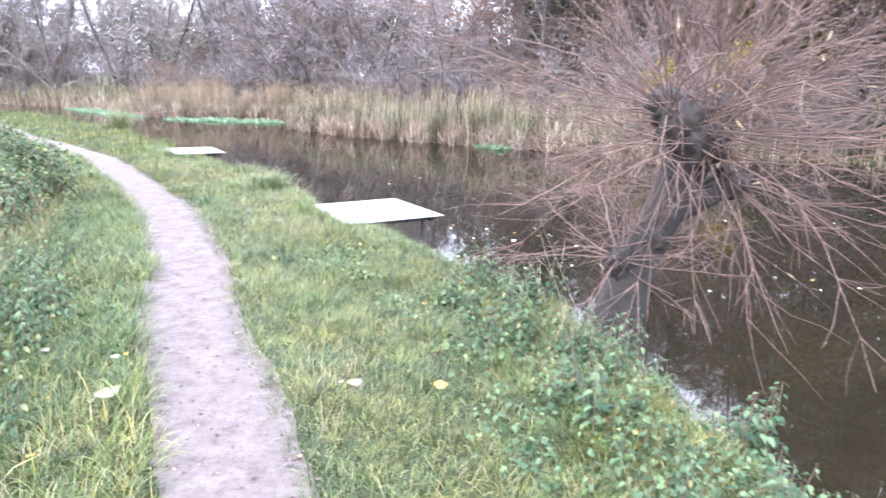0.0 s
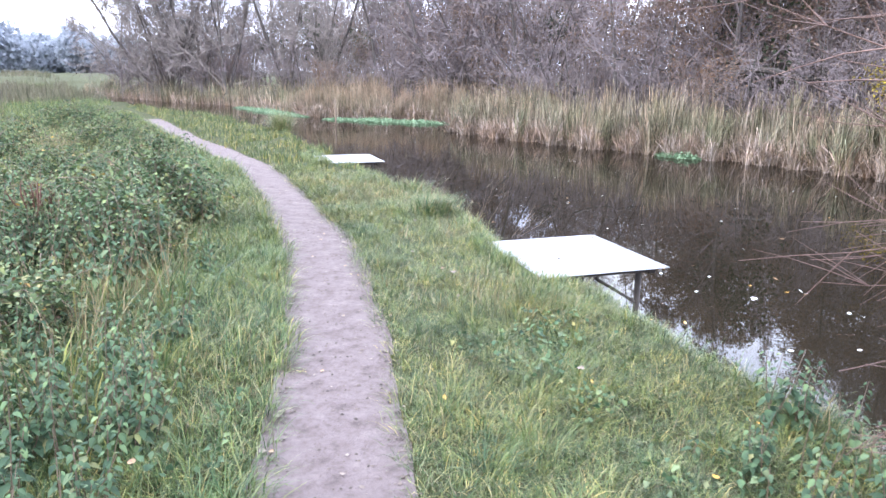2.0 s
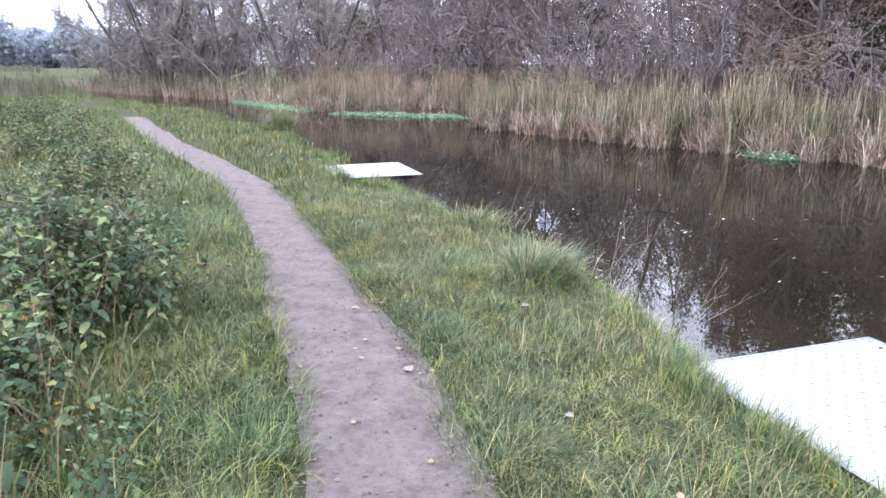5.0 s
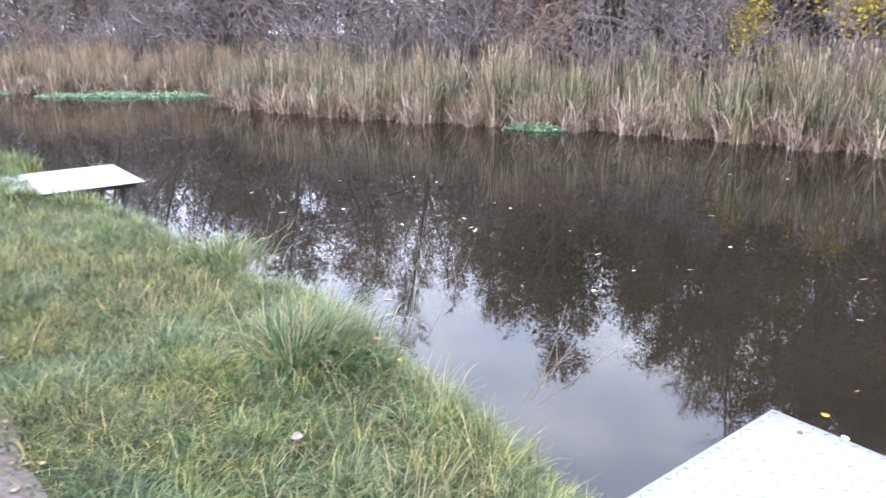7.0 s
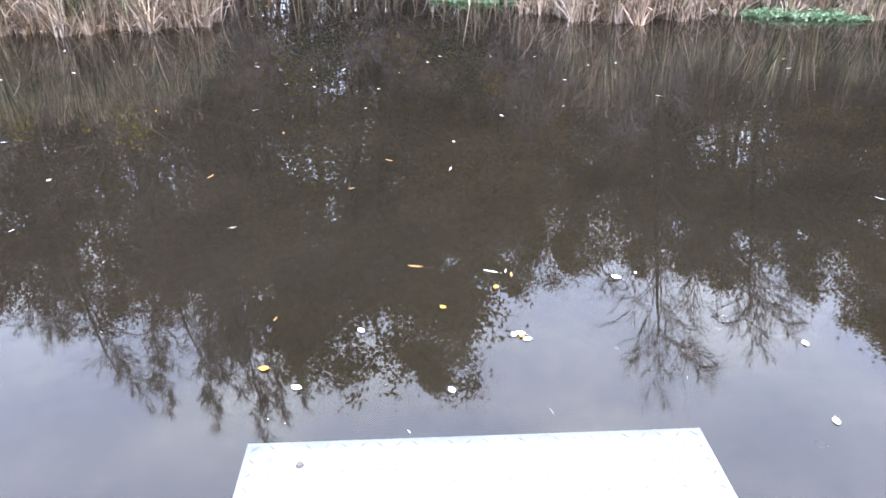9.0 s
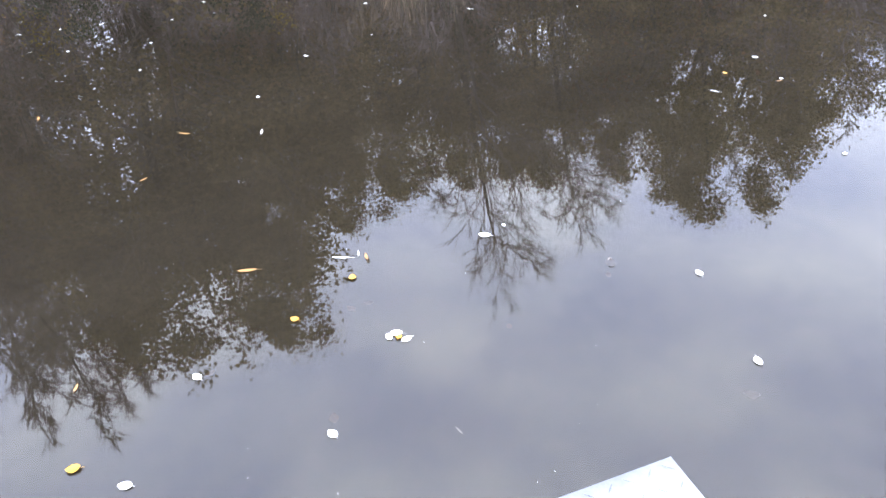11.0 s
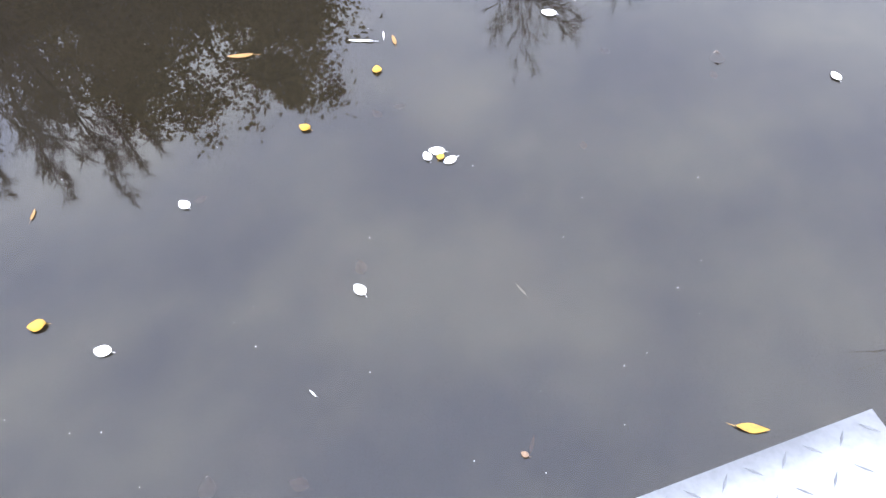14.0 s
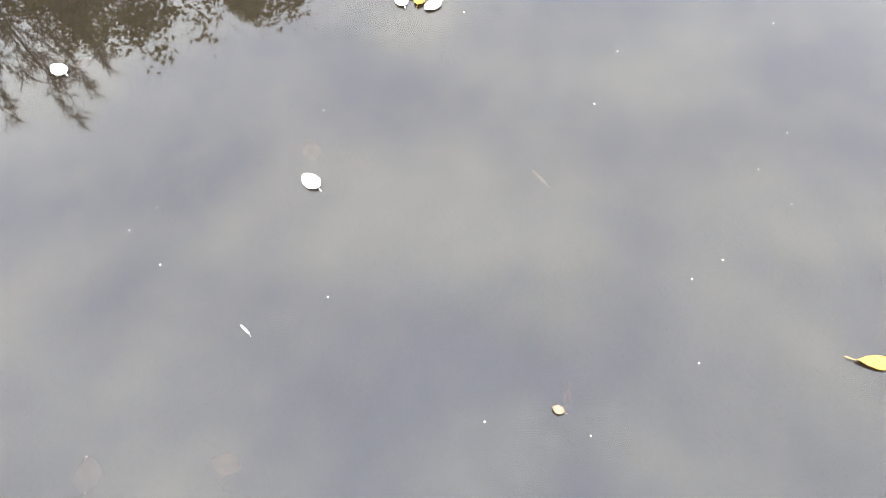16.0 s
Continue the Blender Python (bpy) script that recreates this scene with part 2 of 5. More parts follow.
M_RUST = plant_material("rust_leaf", [(0.0, (0.16, 0.085, 0.05)), (0.6, (0.28, 0.15, 0.08)), (1.0, (0.4, 0.23, 0.11))])
M_DEADLEAF = plant_material("dull_dead_leaf", [(0.0, (0.125, 0.098, 0.092)), (0.7, (0.2, 0.15, 0.132)), (1.0, (0.28, 0.2, 0.15))], through_light=0.1)
M_IVY = plant_material("dark_evergreen_leaf", [(0.0, (0.02, 0.035, 0.018)), (1.0, (0.05, 0.07, 0.032))], through_light=0.1)
# the mist of distance is put into this pale blue-grey trunk and leaf colour
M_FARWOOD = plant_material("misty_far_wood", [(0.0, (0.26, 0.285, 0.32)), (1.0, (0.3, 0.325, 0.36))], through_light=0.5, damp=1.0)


def leaf_paint(name, colour, spot):
    m, nodes, links, b = material(name)
    n = noise_node(nodes, links, 60.0, 3.0)
    r = ramp_node(nodes, [(0.35, spot), (0.6, colour)])
    links.new(n.outputs["Fac"], r.inputs["Fac"])
    links.new(r.outputs["Color"], b.inputs["Base Color"])
    b.inputs["Roughness"].default_value = 0.5
    return m


M_PALELEAF = leaf_paint("pale_leaf", (0.6, 0.6, 0.56), (0.48, 0.47, 0.42))
M_PALEGREEN = leaf_paint("faded_dock", (0.1, 0.108, 0.04), (0.07, 0.07, 0.026))
M_RUSSETLEAF = leaf_paint("russet_leaf", (0.12, 0.068, 0.045), (0.08, 0.045, 0.03))
M_STRAW = leaf_paint("dull_straw", (0.125, 0.103, 0.079), (0.072, 0.058, 0.043))
M_GOLDLEAF = leaf_paint("golden_leaf", (0.34, 0.185, 0.009), (0.24, 0.12, 0.012))
M_ORANGELEAF = leaf_paint("orange_leaf", (0.240, 0.125, 0.029), (0.158, 0.082, 0.024))
M_BROWNLEAF = leaf_paint("brown_leaf", (0.22, 0.135, 0.07), (0.14, 0.085, 0.05))
M_PINKLEAF = leaf_paint("papery_dry_leaf", (0.15, 0.115, 0.09), (0.1, 0.075, 0.06))


def water_material():
    m, nodes, links, b = material("still_peaty_water")
    nodes.remove(b)
    murk, clear = nodes.new("ShaderNodeBsdfDiffuse"), nodes.new("ShaderNodeBsdfTransparent")
    cloud = noise_node(nodes, links, 0.9, 4.0)
    cr = ramp_node(nodes, [(0.3, (0.0145, 0.0118, 0.0082)), (0.75, (0.0225, 0.0184, 0.013))])
    links.new(cloud.outputs["Fac"], cr.inputs["Fac"])
    links.new(cr.outputs["Color"], murk.inputs["Color"])
    clear.inputs["Color"].default_value = (0.45, 0.38, 0.29, 1)
    body = nodes.new("ShaderNodeMixShader")
    body.inputs["Fac"].default_value = 0.48
    links.new(murk.outputs[0], body.inputs[1])
    links.new(clear.outputs[0], body.inputs[2])
    gl = nodes.new("ShaderNodeBsdfGlossy")
    gl.inputs["Roughness"].default_value = 0.005
    rip = noise_node(nodes, links, 1.6, 3.0, 0.45)
    bn = nodes.new("ShaderNodeBump")
    bn.inputs["Strength"].default_value, bn.inputs["Distance"].default_value = 0.03, 0.012
    links.new(rip.outputs["Fac"], bn.inputs["Height"])
    links.new(bn.outputs["Normal"], gl.inputs["Normal"])
    fr = nodes.new("ShaderNodeFresnel")
    fr.inputs["IOR"].default_value = 1.46
    links.new(bn.outputs["Normal"], fr.inputs["Normal"])
    top = nodes.new("ShaderNodeMixShader")
    links.new(fr.outputs[0], top.inputs["Fac"])
    links.new(body.outputs[0], top.inputs[1])
    links.new(gl.outputs[0], top.inputs[2])
    links.new(top.outputs[0], nodes["Material Output"].inputs["Surface"])
    return m


M_WATER = water_material()


def metal_material(name, shade):
    m, nodes, links, b = material(name)
    n1, n2 = noise_node(nodes, links, 5.0, 5.0), noise_node(nodes, links, 70.0, 3.0)
    r = ramp_node(nodes, [(0.3, (0.215, 0.22, 0.23)), (0.6, (0.275, 0.283, 0.293)), (0.8, (0.33, 0.338, 0.346))])
    links.new(n1.outputs["Fac"], r.inputs["Fac"])
    v = ramp_node(nodes, [(0.3, (0.84 * shade, 0.84 * shade, 0.83 * shade)), (0.6, (shade, shade, shade))])
    links.new(n2.outputs["Fac"], v.inputs["Fac"])
    links.new(mixed(nodes, links, r.outputs["Color"], v.outputs["Color"], 1.0, "MULTIPLY"), b.inputs["Base Color"])
    b.inputs["Metallic"].default_value = 0.35
    b.inputs["Roughness"].default_value = 0.5
    return m


# lugs coloured darker than the plate: the shade along their edges is painted in
M_STEEL, M_LUG = metal_material("galvanised_steel", 1.0), leaf_paint("worn_lug_edge", (0.095, 0.1, 0.106), (0.065, 0.068, 0.073))
M_POST = bark_material("weathered_timber", (0.022, 0.019, 0.018), (0.065, 0.056, 0.052), 12.0)
M_BOLT = leaf_paint("rusty_bolt", (0.06, 0.05, 0.045), (0.09, 0.06, 0.045))

# ---- helpers for meshes ----
rng = np.random.default_rng(7)


def mesh_of(name, verts, faces, mat, along=None, smooth=False, tone=0.5):
    me = bpy.data.meshes.new(name)
    verts = np.asarray(verts, dtype=np.float32).reshape(-1, 3)
    sizes = np.array([len(f) for f in faces], dtype=np.int32) if isinstance(faces, list) else np.full(len(faces), faces.shape[1], dtype=np.int32)
    flat = np.fromiter((i for f in faces for i in f), dtype=np.int32) if isinstance(faces, list) else np.ascontiguousarray(faces, dtype=np.int32).ravel()
    me.vertices.add(len(verts))
    me.vertices.foreach_set("co", verts.ravel())
    me.loops.add(len(flat))
    me.loops.foreach_set("vertex_index", flat)
    me.polygons.add(len(sizes))
    me.polygons.foreach_set("loop_start", np.concatenate(([0], np.cumsum(sizes)[:-1])).astype(np.int32))
    me.update(calc_edges=True)
    if smooth:
        me.polygons.foreach_set("use_smooth", np.ones(len(sizes), dtype=bool))
    if along is not None:
        a = me.attributes.new("along", "FLOAT", "POINT")
        a.data.foreach_set("value", np.asarray(along, dtype=np.float32).ravel())
        b = me.attributes.new("tone", "FLOAT", "POINT")
        b.data.foreach_set("value", np.broadcast_to(np.asarray(tone, dtype=np.float32), (len(verts),)).copy())
    me.materials.append(mat)
    me.validate()
    return me


def part(name, mesh, parent, label=""):
    ob = new(name, mesh)
    ob.parent = parent
    if label:
        tagged(ob, label)
    return ob


def thing(name, label, category, at=(0, 0, 0), group="", kind=""):
    ob = new(name)
    ob.location = at
    ob.empty_display_size = 0.1
    return tagged(ob, label, category, group, kind)


def bm_mesh(name, bm, mat):
    me = bpy.data.meshes.new(name)
    bm.to_mesh(me)
    bm.free()
    me.materials.append(mat)
    return me


class Tubes:
    """Collects tapered tubes, later one mesh."""

    def __init__(self):
        self.v, self.f, self.n = [], [], 0

    def add(self, pts, radii, sides):
        pts, radii = np.asarray(pts, float), np.asarray(radii, float)
        k = len(pts)
        d = np.gradient(pts, axis=0)
        d /= np.linalg.norm(d, axis=1, keepdims=True) + 1e-9
        ref = np.where(np.abs(d[:, 2:3]) > 0.9, np.array([[1.0, 0, 0]]), np.array([[0, 0, 1.0]]))
        a = np.cross(d, ref)
        a /= np.linalg.norm(a, axis=1, keepdims=True) + 1e-9
        b = np.cross(d, a)
        ang = np.arange(sides) * (2 * math.pi / sides)
        ring = pts[:, None] + radii[:, None, None] * (np.cos(ang)[None, :, None] * a[:, None] + np.sin(ang)[None, :, None] * b[:, None])
        self.v.append(ring.reshape(-1, 3))
        i = np.arange(k - 1)[:, None] * sides + self.n
        j = np.arange(sides)[None]
        j2 = (j + 1) % sides
        self.f.append(np.stack([i + j, i + j2, i + sides + j2, i + sides + j], -1).reshape(-1, 4))
        self.n += k * sides

    def strip(self, pts, radii):
        pts, radii = np.asarray(pts, float), np.asarray(radii, float)[:, None]
        d = pts[-1] - pts[0]
        s = np.cross(d, rng.normal(size=3))
        s /= np.linalg.norm(s) + 1e-9
        k = len(pts)
        self.v.append(np.stack([pts - s * radii, pts + s * radii], 1).reshape(-1, 3))
        i = self.n + 2 * np.arange(k - 1)[:, None]
        self.f.append(np.concatenate([i, i + 1, i + 3, i + 2], 1))
        self.n += 2 * k

    def mesh(self, name, mat):
        return mesh_of(name, np.concatenate(self.v), np.concatenate(self.f), mat, smooth=True)


def blades(base, length, width, azimuth, lean, droop, tip=0.05, segs=3, kink=None):
    """Grass-like strips. Arrays of one row a blade; lean and droop are in radians from upright. Returns verts, faces, along."""
    n = len(base)
    t = np.linspace(0, 1, segs + 1)
    ang = lean[:, None] + droop[:, None] * t[None] ** 1.5
    if kink is not None:
        ang = ang + kink[0][:, None] * (t[None] >= kink[1][:, None])
    step = length[:, None] / segs
    out = np.concatenate([np.zeros((n, 1)), np.cumsum(np.sin(ang[:, :-1]) * step, 1)], 1)
    up = np.concatenate([np.zeros((n, 1)), np.cumsum(np.cos(ang[:, :-1]) * step, 1)], 1)
    ca, sa = np.cos(azimuth)[:, None], np.sin(azimuth)[:, None]
    cx, cy, cz = base[:, :1] + out * ca, base[:, 1:2] + out * sa, base[:, 2:3] + up
    w = width[:, None] * 0.5 * np.maximum(1 - t[None] ** 2, tip)
    twist = rng.uniform(-0.7, 0.7, (n, 1)) + math.pi / 2
    wx, wy = np.cos(azimuth[:, None] + twist) * w, np.sin(azimuth[:, None] + twist) * w
    left, right = np.stack([cx - wx, cy - wy, cz], -1), np.stack([cx + wx, cy + wy, cz], -1)
    v = np.stack([left, right], 2).reshape(n, -1, 3)
    k = 2 * (segs + 1)
    i = (np.arange(n) * k)[:, None] + 2 * np.arange(segs)[None]
    f = np.stack([i, i + 1, i + 3, i + 2], -1).reshape(-1, 4)
    return v.reshape(-1, 3), f, np.repeat(t, 2)[None].repeat(n, 0).ravel()


def leaves(centre, size, normal_up, seed_rng, ratio=0.55, plain=False):
    """Small folded leaves: six corners and four triangles each, at random turns. normal_up 1: lying flat, 0: any way."""
    n = len(centre)
    d = seed_rng.normal(size=(n, 3))
    d[:, 2] *= 1 - normal_up * 0.75
    d /= np.linalg.norm(d, axis=1, keepdims=True) + 1e-9
    up = seed_rng.normal(size=(n, 3)) * (1 - normal_up)
    up[:, 2] += 0.35 + normal_up
    s = np.cross(d, up)
    s /= np.linalg.norm(s, axis=1, keepdims=True) + 1e-9
    nn = np.cross(s, d)
    L, W = size[:, None], size[:, None] * ratio
    fold = W * seed_rng.uniform(0.05, 0.35, (n, 1))
    p0 = centre - d * L * 0.5
    m1 = centre - d * L * 0.1
    p1 = centre + d * L * 0.5 - nn * L * seed_rng.uniform(0, 0.25, (n, 1))
    v = np.stack([p0, m1 + s * W * 0.5 + nn * fold, p1, m1 - s * W * 0.5 + nn * fold, m1], 1).reshape(-1, 3)
    i = (np.arange(n) * 5)[:, None]
    if plain:
        v = v.reshape(n, 5, 3)[:, :4].reshape(-1, 3)
        return v, (np.arange(n) * 4)[:, None] + np.arange(4)[None]
    f = np.stack([np.concatenate([i, i + 4, i + 1], 1), np.concatenate([i + 4, i + 2, i + 1], 1), np.concatenate([i, i + 3, i + 4], 1), np.concatenate([i + 4, i + 3, i + 2], 1)], 1).reshape(-1, 3)
    return v, f


# ---- plan ----
LIP = np.array([(3.2, -8.0), (2.5, -2.0), (2.05, 1.5), (1.8, 2.6), (1.45, 3.5), (1.1, 4.5), (0.7, 5.34), (-0.13, 6.56), (-0.52, 7.18), (-1.15, 7.8), (-1.72, 8.5),
                (-1.95, 9.2), (-2.55, 10.2), (-3.4, 11.2), (-4.5, 12.5), (-6.0, 14.4), (-7.6, 16.2), (-10.3, 20.0), (-13.0, 22.3), (-17.0, 26.0), (-20.5, 27.8), (-27.0, 33.5), (-45.0, 46.0)])
FAR = np.array([(13.5, -12.0), (12.6, 0.0), (12.2, 5.0), (11.9, 8.6), (11.3, 10.0), (9.7, 11.0), (9.5, 12.3), (10.3, 13.6), (10.3, 14.8), (10.2, 16.7), (9.3, 18.5), (7.6, 18.8), (6.6, 17.6), (5.9, 17.0),
                (5.0, 17.4), (3.7, 18.9), (2.5, 19.9), (1.0, 20.9), (-0.5, 21.7), (-2.6, 22.9), (-4.4, 24.2), (-6.3, 25.7), (-7.5, 27.3), (-8.0, 30.5), (-10.0, 32.0),
                (-15.0, 32.3), (-19.0, 35.5), (-26.0, 41.0), (-33.0, 44.0), (-50.0, 54.0)])
TRACK = np.array([(1.3, -6.0), (0.75, -2.0), (0.1, 0.6), (-0.75, 2.55), (-1.5, 3.93), (-2.13, 5.38), (-2.62, 6.22), (-3.25, 7.42), (-3.95, 8.44), (-5.2, 10.2), (-7.1, 12.6), (-9.0, 14.45), (-10.9, 16.2), (-13.0, 18.3), (-17.0, 22.4), (-24.0, 29.0)])


def to_line(x, y, line):
    """Distance to a line of corners, positive on its right-hand side as it is walked."""
    best, side = np.full(x.shape, 1e9), np.zeros(x.shape)
    for (ax, ay), (bx, by) in zip(line[:-1], line[1:]):
        dx, dy = bx - ax, by - ay
        t = np.clip(((x - ax) * dx + (y - ay) * dy) / (dx * dx + dy * dy), 0, 1)
        px, py = x - ax - t * dx, y - ay - t * dy
        d = np.hypot(px, py)
        nearer = d < best
        best, side = np.where(nearer, d, best), np.where(nearer, np.sign(py * -dx + px * dy), side)
    return best * side


def wave(x, y, s):
    return np.sin(x * 1.7 * s + 1.3 * np.sin(y * 1.1 * s)) * np.cos(y * 1.3 * s + 0.8 * np.sin(x * 0.9 * s))


def height(x, y):
    x, y = np.asarray(x, float), np.asarray(y, float)
    a = to_line(x, y, LIP) + 0.06 * wave(x, y, 3.1)
    b = -to_line(x, y, FAR)
    p = np.abs(to_line(x, y, TRACK))
    near = 0.03 * wave(x, y, 0.8) + 0.012 * wave(x, y, 4.0)
    near = near * np.clip((p - 0.2) / 0.6, 0.15, 1) + 0.02 * np.clip((p - 0.25) / 0.4, 0, 1)
    slope = np.clip((a + 0.35) / 0.75, 0, 1)
    bank = near - 0.85 * slope * slope * (3 - 2 * slope)
    bed = -0.8 - 0.5 * np.clip((a - 0.3) / 2.0, 0, 1)
    f = np.clip((0.25 - b) / 0.9, 0, 1)
    far = -0.43 + 0.3 * np.clip((-b - 0.5) / 4.0, 0, 1) + 0.9 * np.clip((-b - 4.0) / 18.0, 0, 1) + 0.08 * wave(x, y, 0.7)
    low = np.where(a < 0.4, bank, bed)
    return np.where(b > 0.25, low, np.where(a < 0, bank, low * (1 - f) + far * f))


def axis(*stretches):
    return np.unique(np.concatenate([np.arange(a, b, s) for a, b, s in stretches]).round(3))


def ground_sheet():
    xs = axis((-2400, -300, 150), (-300, -60, 20), (-60, -16, 1.5), (-16, -6, 0.3), (-6, 4, 0.1), (4, 16, 0.5), (16, 60, 2.5), (60, 300, 20), (300, 2401, 150))
    ys = axis((-2400, -300, 150), (-300, -40, 20), (-40, -4, 2), (-4, 1, 0.3), (1, 13, 0.1), (13, 24, 0.3), (24, 60, 1.5), (60, 300, 20), (300, 2401, 150))
    X, Y = np.meshgrid(xs, ys)
    Z = height(X, Y)
    v = np.stack([X, Y, Z], -1).reshape(-1, 3)
    nx, ny = len(xs), len(ys)
    i = (np.arange(ny - 1)[:, None] * nx + np.arange(nx - 1)[None]).ravel()
    f = np.stack([i, i + 1, i + nx + 1, i + nx], -1)
    return tagged(new("ground", mesh_of("ground", v, f, M_GROUND, smooth=True)), "grassy river bank and meadow soil", "ground", kind="structure")


ground_sheet()


def water_sheet():
    xs, ys = np.linspace(-60, 40, 21), np.linspace(-30, 70, 21)
    X, Y = np.meshgrid(xs, ys)
    v = np.stack([X, Y, np.full_like(X, WATER_Z)], -1).reshape(-1, 3)
    i = (np.arange(20)[:, None] * 21 + np.arange(20)[None]).ravel()
    f = np.stack([i, i + 1, i + 22, i + 21], -1)
    return tagged(new("water", mesh_of("water", v, f, M_WATER)), "still dark brown river water reflecting trees and sky", "water", kind="structure")


water_sheet()


def smooth_line(line, step):
    pts = [Vector((*p, 0)) for p in line]
    out = []
    for k in range(1, len(pts) - 2):
        n = max(2, int((pts[k + 1] - pts[k]).length / step))
        for j in range(n):
            t = j / n
            a, b, c, d = pts[k - 1], pts[k], pts[k + 1], pts[k + 2]
            out.append(0.5 * (2 * b + (c - a) * t + (2 * a - 5 * b + 4 * c - d) * t * t + (3 * b - a - 3 * c + d) * t ** 3))
    return np.array([(p.x, p.y) for p in out])


def footpath():
    c = smooth_line(TRACK, 0.08)
    d = np.gradient(c, axis=0)
    d /= np.linalg.norm(d, axis=1, keepdims=True)
    s = np.stack([d[:, 1], -d[:, 0]], -1)
    k = np.arange(len(c)) * 0.08
    half = 0.3 + 0.05 * np.clip(1 - np.abs(k - 9) / 5, 0, 1)
    rows = []
    for u in np.linspace(-1, 1, 11):
        w = half * u + (abs(u) > 0.7) * u * (0.03 * np.sin(k * 1.3 + u) + 0.012 * np.sin(k * 4.7 + 2 * u) + 0.008 * np.sin(k * 11 + 5 * u))
        x, y = c[:, 0] + s[:, 0] * w, c[:, 1] + s[:, 1] * w
        z = height(x, y) + 0.012 + 0.003 * wave(x, y, 5) - 0.018 * abs(u) ** 3 - 0.012 * (1 - u * u)
        rows.append(np.stack([x, y, z + 0.012], -1))
    v = np.stack(rows, 1).reshape(-1, 3)
    i = (np.arange(len(c) - 1)[:, None] * 11 + np.arange(10)[None]).ravel()
    f = np.stack([i, i + 1, i + 12, i + 11], -1)
    return tagged(new("footpath", mesh_of("footpath", v, f, M_PATH, smooth=True)), "narrow trodden path of pale sandy earth", "path", kind="structure")


footpath()


# ---- fishing platforms ----
def slab(bm, x0, x1, y0, y1, z0, z1, bevel=0.0):
    made = bmesh.ops.create_cube(bm, size=1.0, matrix=Matrix.Translation(((x0 + x1) / 2, (y0 + y1) / 2, (z0 + z1) / 2)) @ Matrix.Diagonal((x1 - x0, y1 - y0, z1 - z0, 1)))
    if bevel:
        edges = list({e for v in made["verts"] for e in v.link_edges})
        bmesh.ops.bevel(bm, geom=edges, offset=bevel, segments=2, affect="EDGES", profile=0.5)


def fishing_platform(name_label, W=1.3, D=1.2):
    """Local x along the water's edge, y out over the water; the top of the plate is at z 0, the outer edge at y D/2."""
    top = thing("fishing_platform", name_label, "platform", group="angling platforms along the bank")
    rim, drop = 0.085, 0.007
    xs, ys = [-W / 2, -W / 2 + rim, W / 2 - rim, W / 2], [-D / 2, -D / 2 + rim, D / 2 - rim, D / 2]
    v = [(x, y, 0.0 if i in (1, 2) and j in (1, 2) else -drop) for j, y in enumerate(ys) for i, x in enumerate(xs)]
    f = [(j * 4 + i, j * 4 + i + 1, j * 4 + i + 5, j * 4 + i + 4) for j in range(3) for i in range(3)]
    n = len(v)
    v += [(x, y, z - 0.006) for x, y, z in v]
    f += [tuple(k + n for k in reversed(q)) for q in f]
    ring = [0, 1, 2, 3, 7, 11, 15, 14, 13, 12, 8, 4]
    f += [(ring[k], ring[k - 1], ring[k - 1] + n, ring[k] + n) for k in range(12)]
    part("deck_plate", mesh_of("deck_plate", v, f, M_STEEL), top, "galvanised steel deck plate with folded rim")
    # raised lens-shaped lugs, turned by turns
    lv, lf = [], []
    pitch, q = 0.05, 0
    for j in range(round((D - 0.05) / pitch) + 1):
        for i in range(round((W - 0.05) / pitch) + 1):
            x, y = -W / 2 + 0.025 + i * pitch, -D / 2 + 0.025 + j * pitch
            if x > W / 2 - 0.02 or y > D / 2 - 0.02:
                continue
            edge = max(0.0, rim - (W / 2 - abs(x)), rim - (D / 2 - abs(y)))
            z = -drop * edge / rim + 0.0004
            a = radians(45 if (i + j) % 2 else -45)
            c, s = math.cos(a), math.sin(a)
            for u, w, h in ((-0.017, 0, 0), (0, -0.0022, 0), (0.017, 0, 0), (0, 0.0022, 0), (-0.007, 0, 0.0024), (0.007, 0, 0.0024)):
                lv.append((x + u * c - w * s, y + u * s + w * c, z + h))
            lf += [(q, q + 1, q + 4), (q + 1, q + 5, q + 4), (q + 1, q + 2, q + 5), (q + 2, q + 3, q + 5), (q + 3, q + 4, q + 5), (q + 3, q, q + 4)]
            q += 6
    tagged(part("tread_pattern", mesh_of("tread_pattern", lv, lf, M_LUG), top, "raised pattern of non-slip lugs"), kind="stuff")
    for y in (-D / 2 + 0.12, D / 2 - 0.1):
        bm = bmesh.new()
        slab(bm, -W / 2 + 0.1, W / 2 - 0.1, y - 0.03, y + 0.03, -0.082, -0.0135, 0.004)
        part("cross_bearer", bm_mesh("cross_bearer", bm, M_POST), top, "weathered timber bearer under the plate")
    for x in (-W / 2 + 0.16, W / 2 - 0.16):
        bm = bmesh.new()
        slab(bm, x - 0.025, x + 0.025, -D / 2 + 0.16, D / 2 - 0.14, -0.078, -0.014, 0.004)
        part("side_rail", bm_mesh("side_rail", bm, M_POST), top)
    for x in (-W / 2 + 0.16, W / 2 - 0.16):
        t = Tubes()
        t.add([(x, D / 2 - 0.2, -0.08), (x + 0.004, D / 2 - 0.2, -0.5), (x, D / 2 - 0.2, -1.2)], [0.026, 0.027, 0.027], 10)
        part("leg", t.mesh("leg", M_POST), top, "round leg standing in the water")
        t = Tubes()
        t.add([(x, D / 2 - 0.2, -0.36), (x, D / 2 - 0.62, -0.1)], [0.016, 0.016], 6)
        part("brace", t.mesh("brace", M_POST), top)
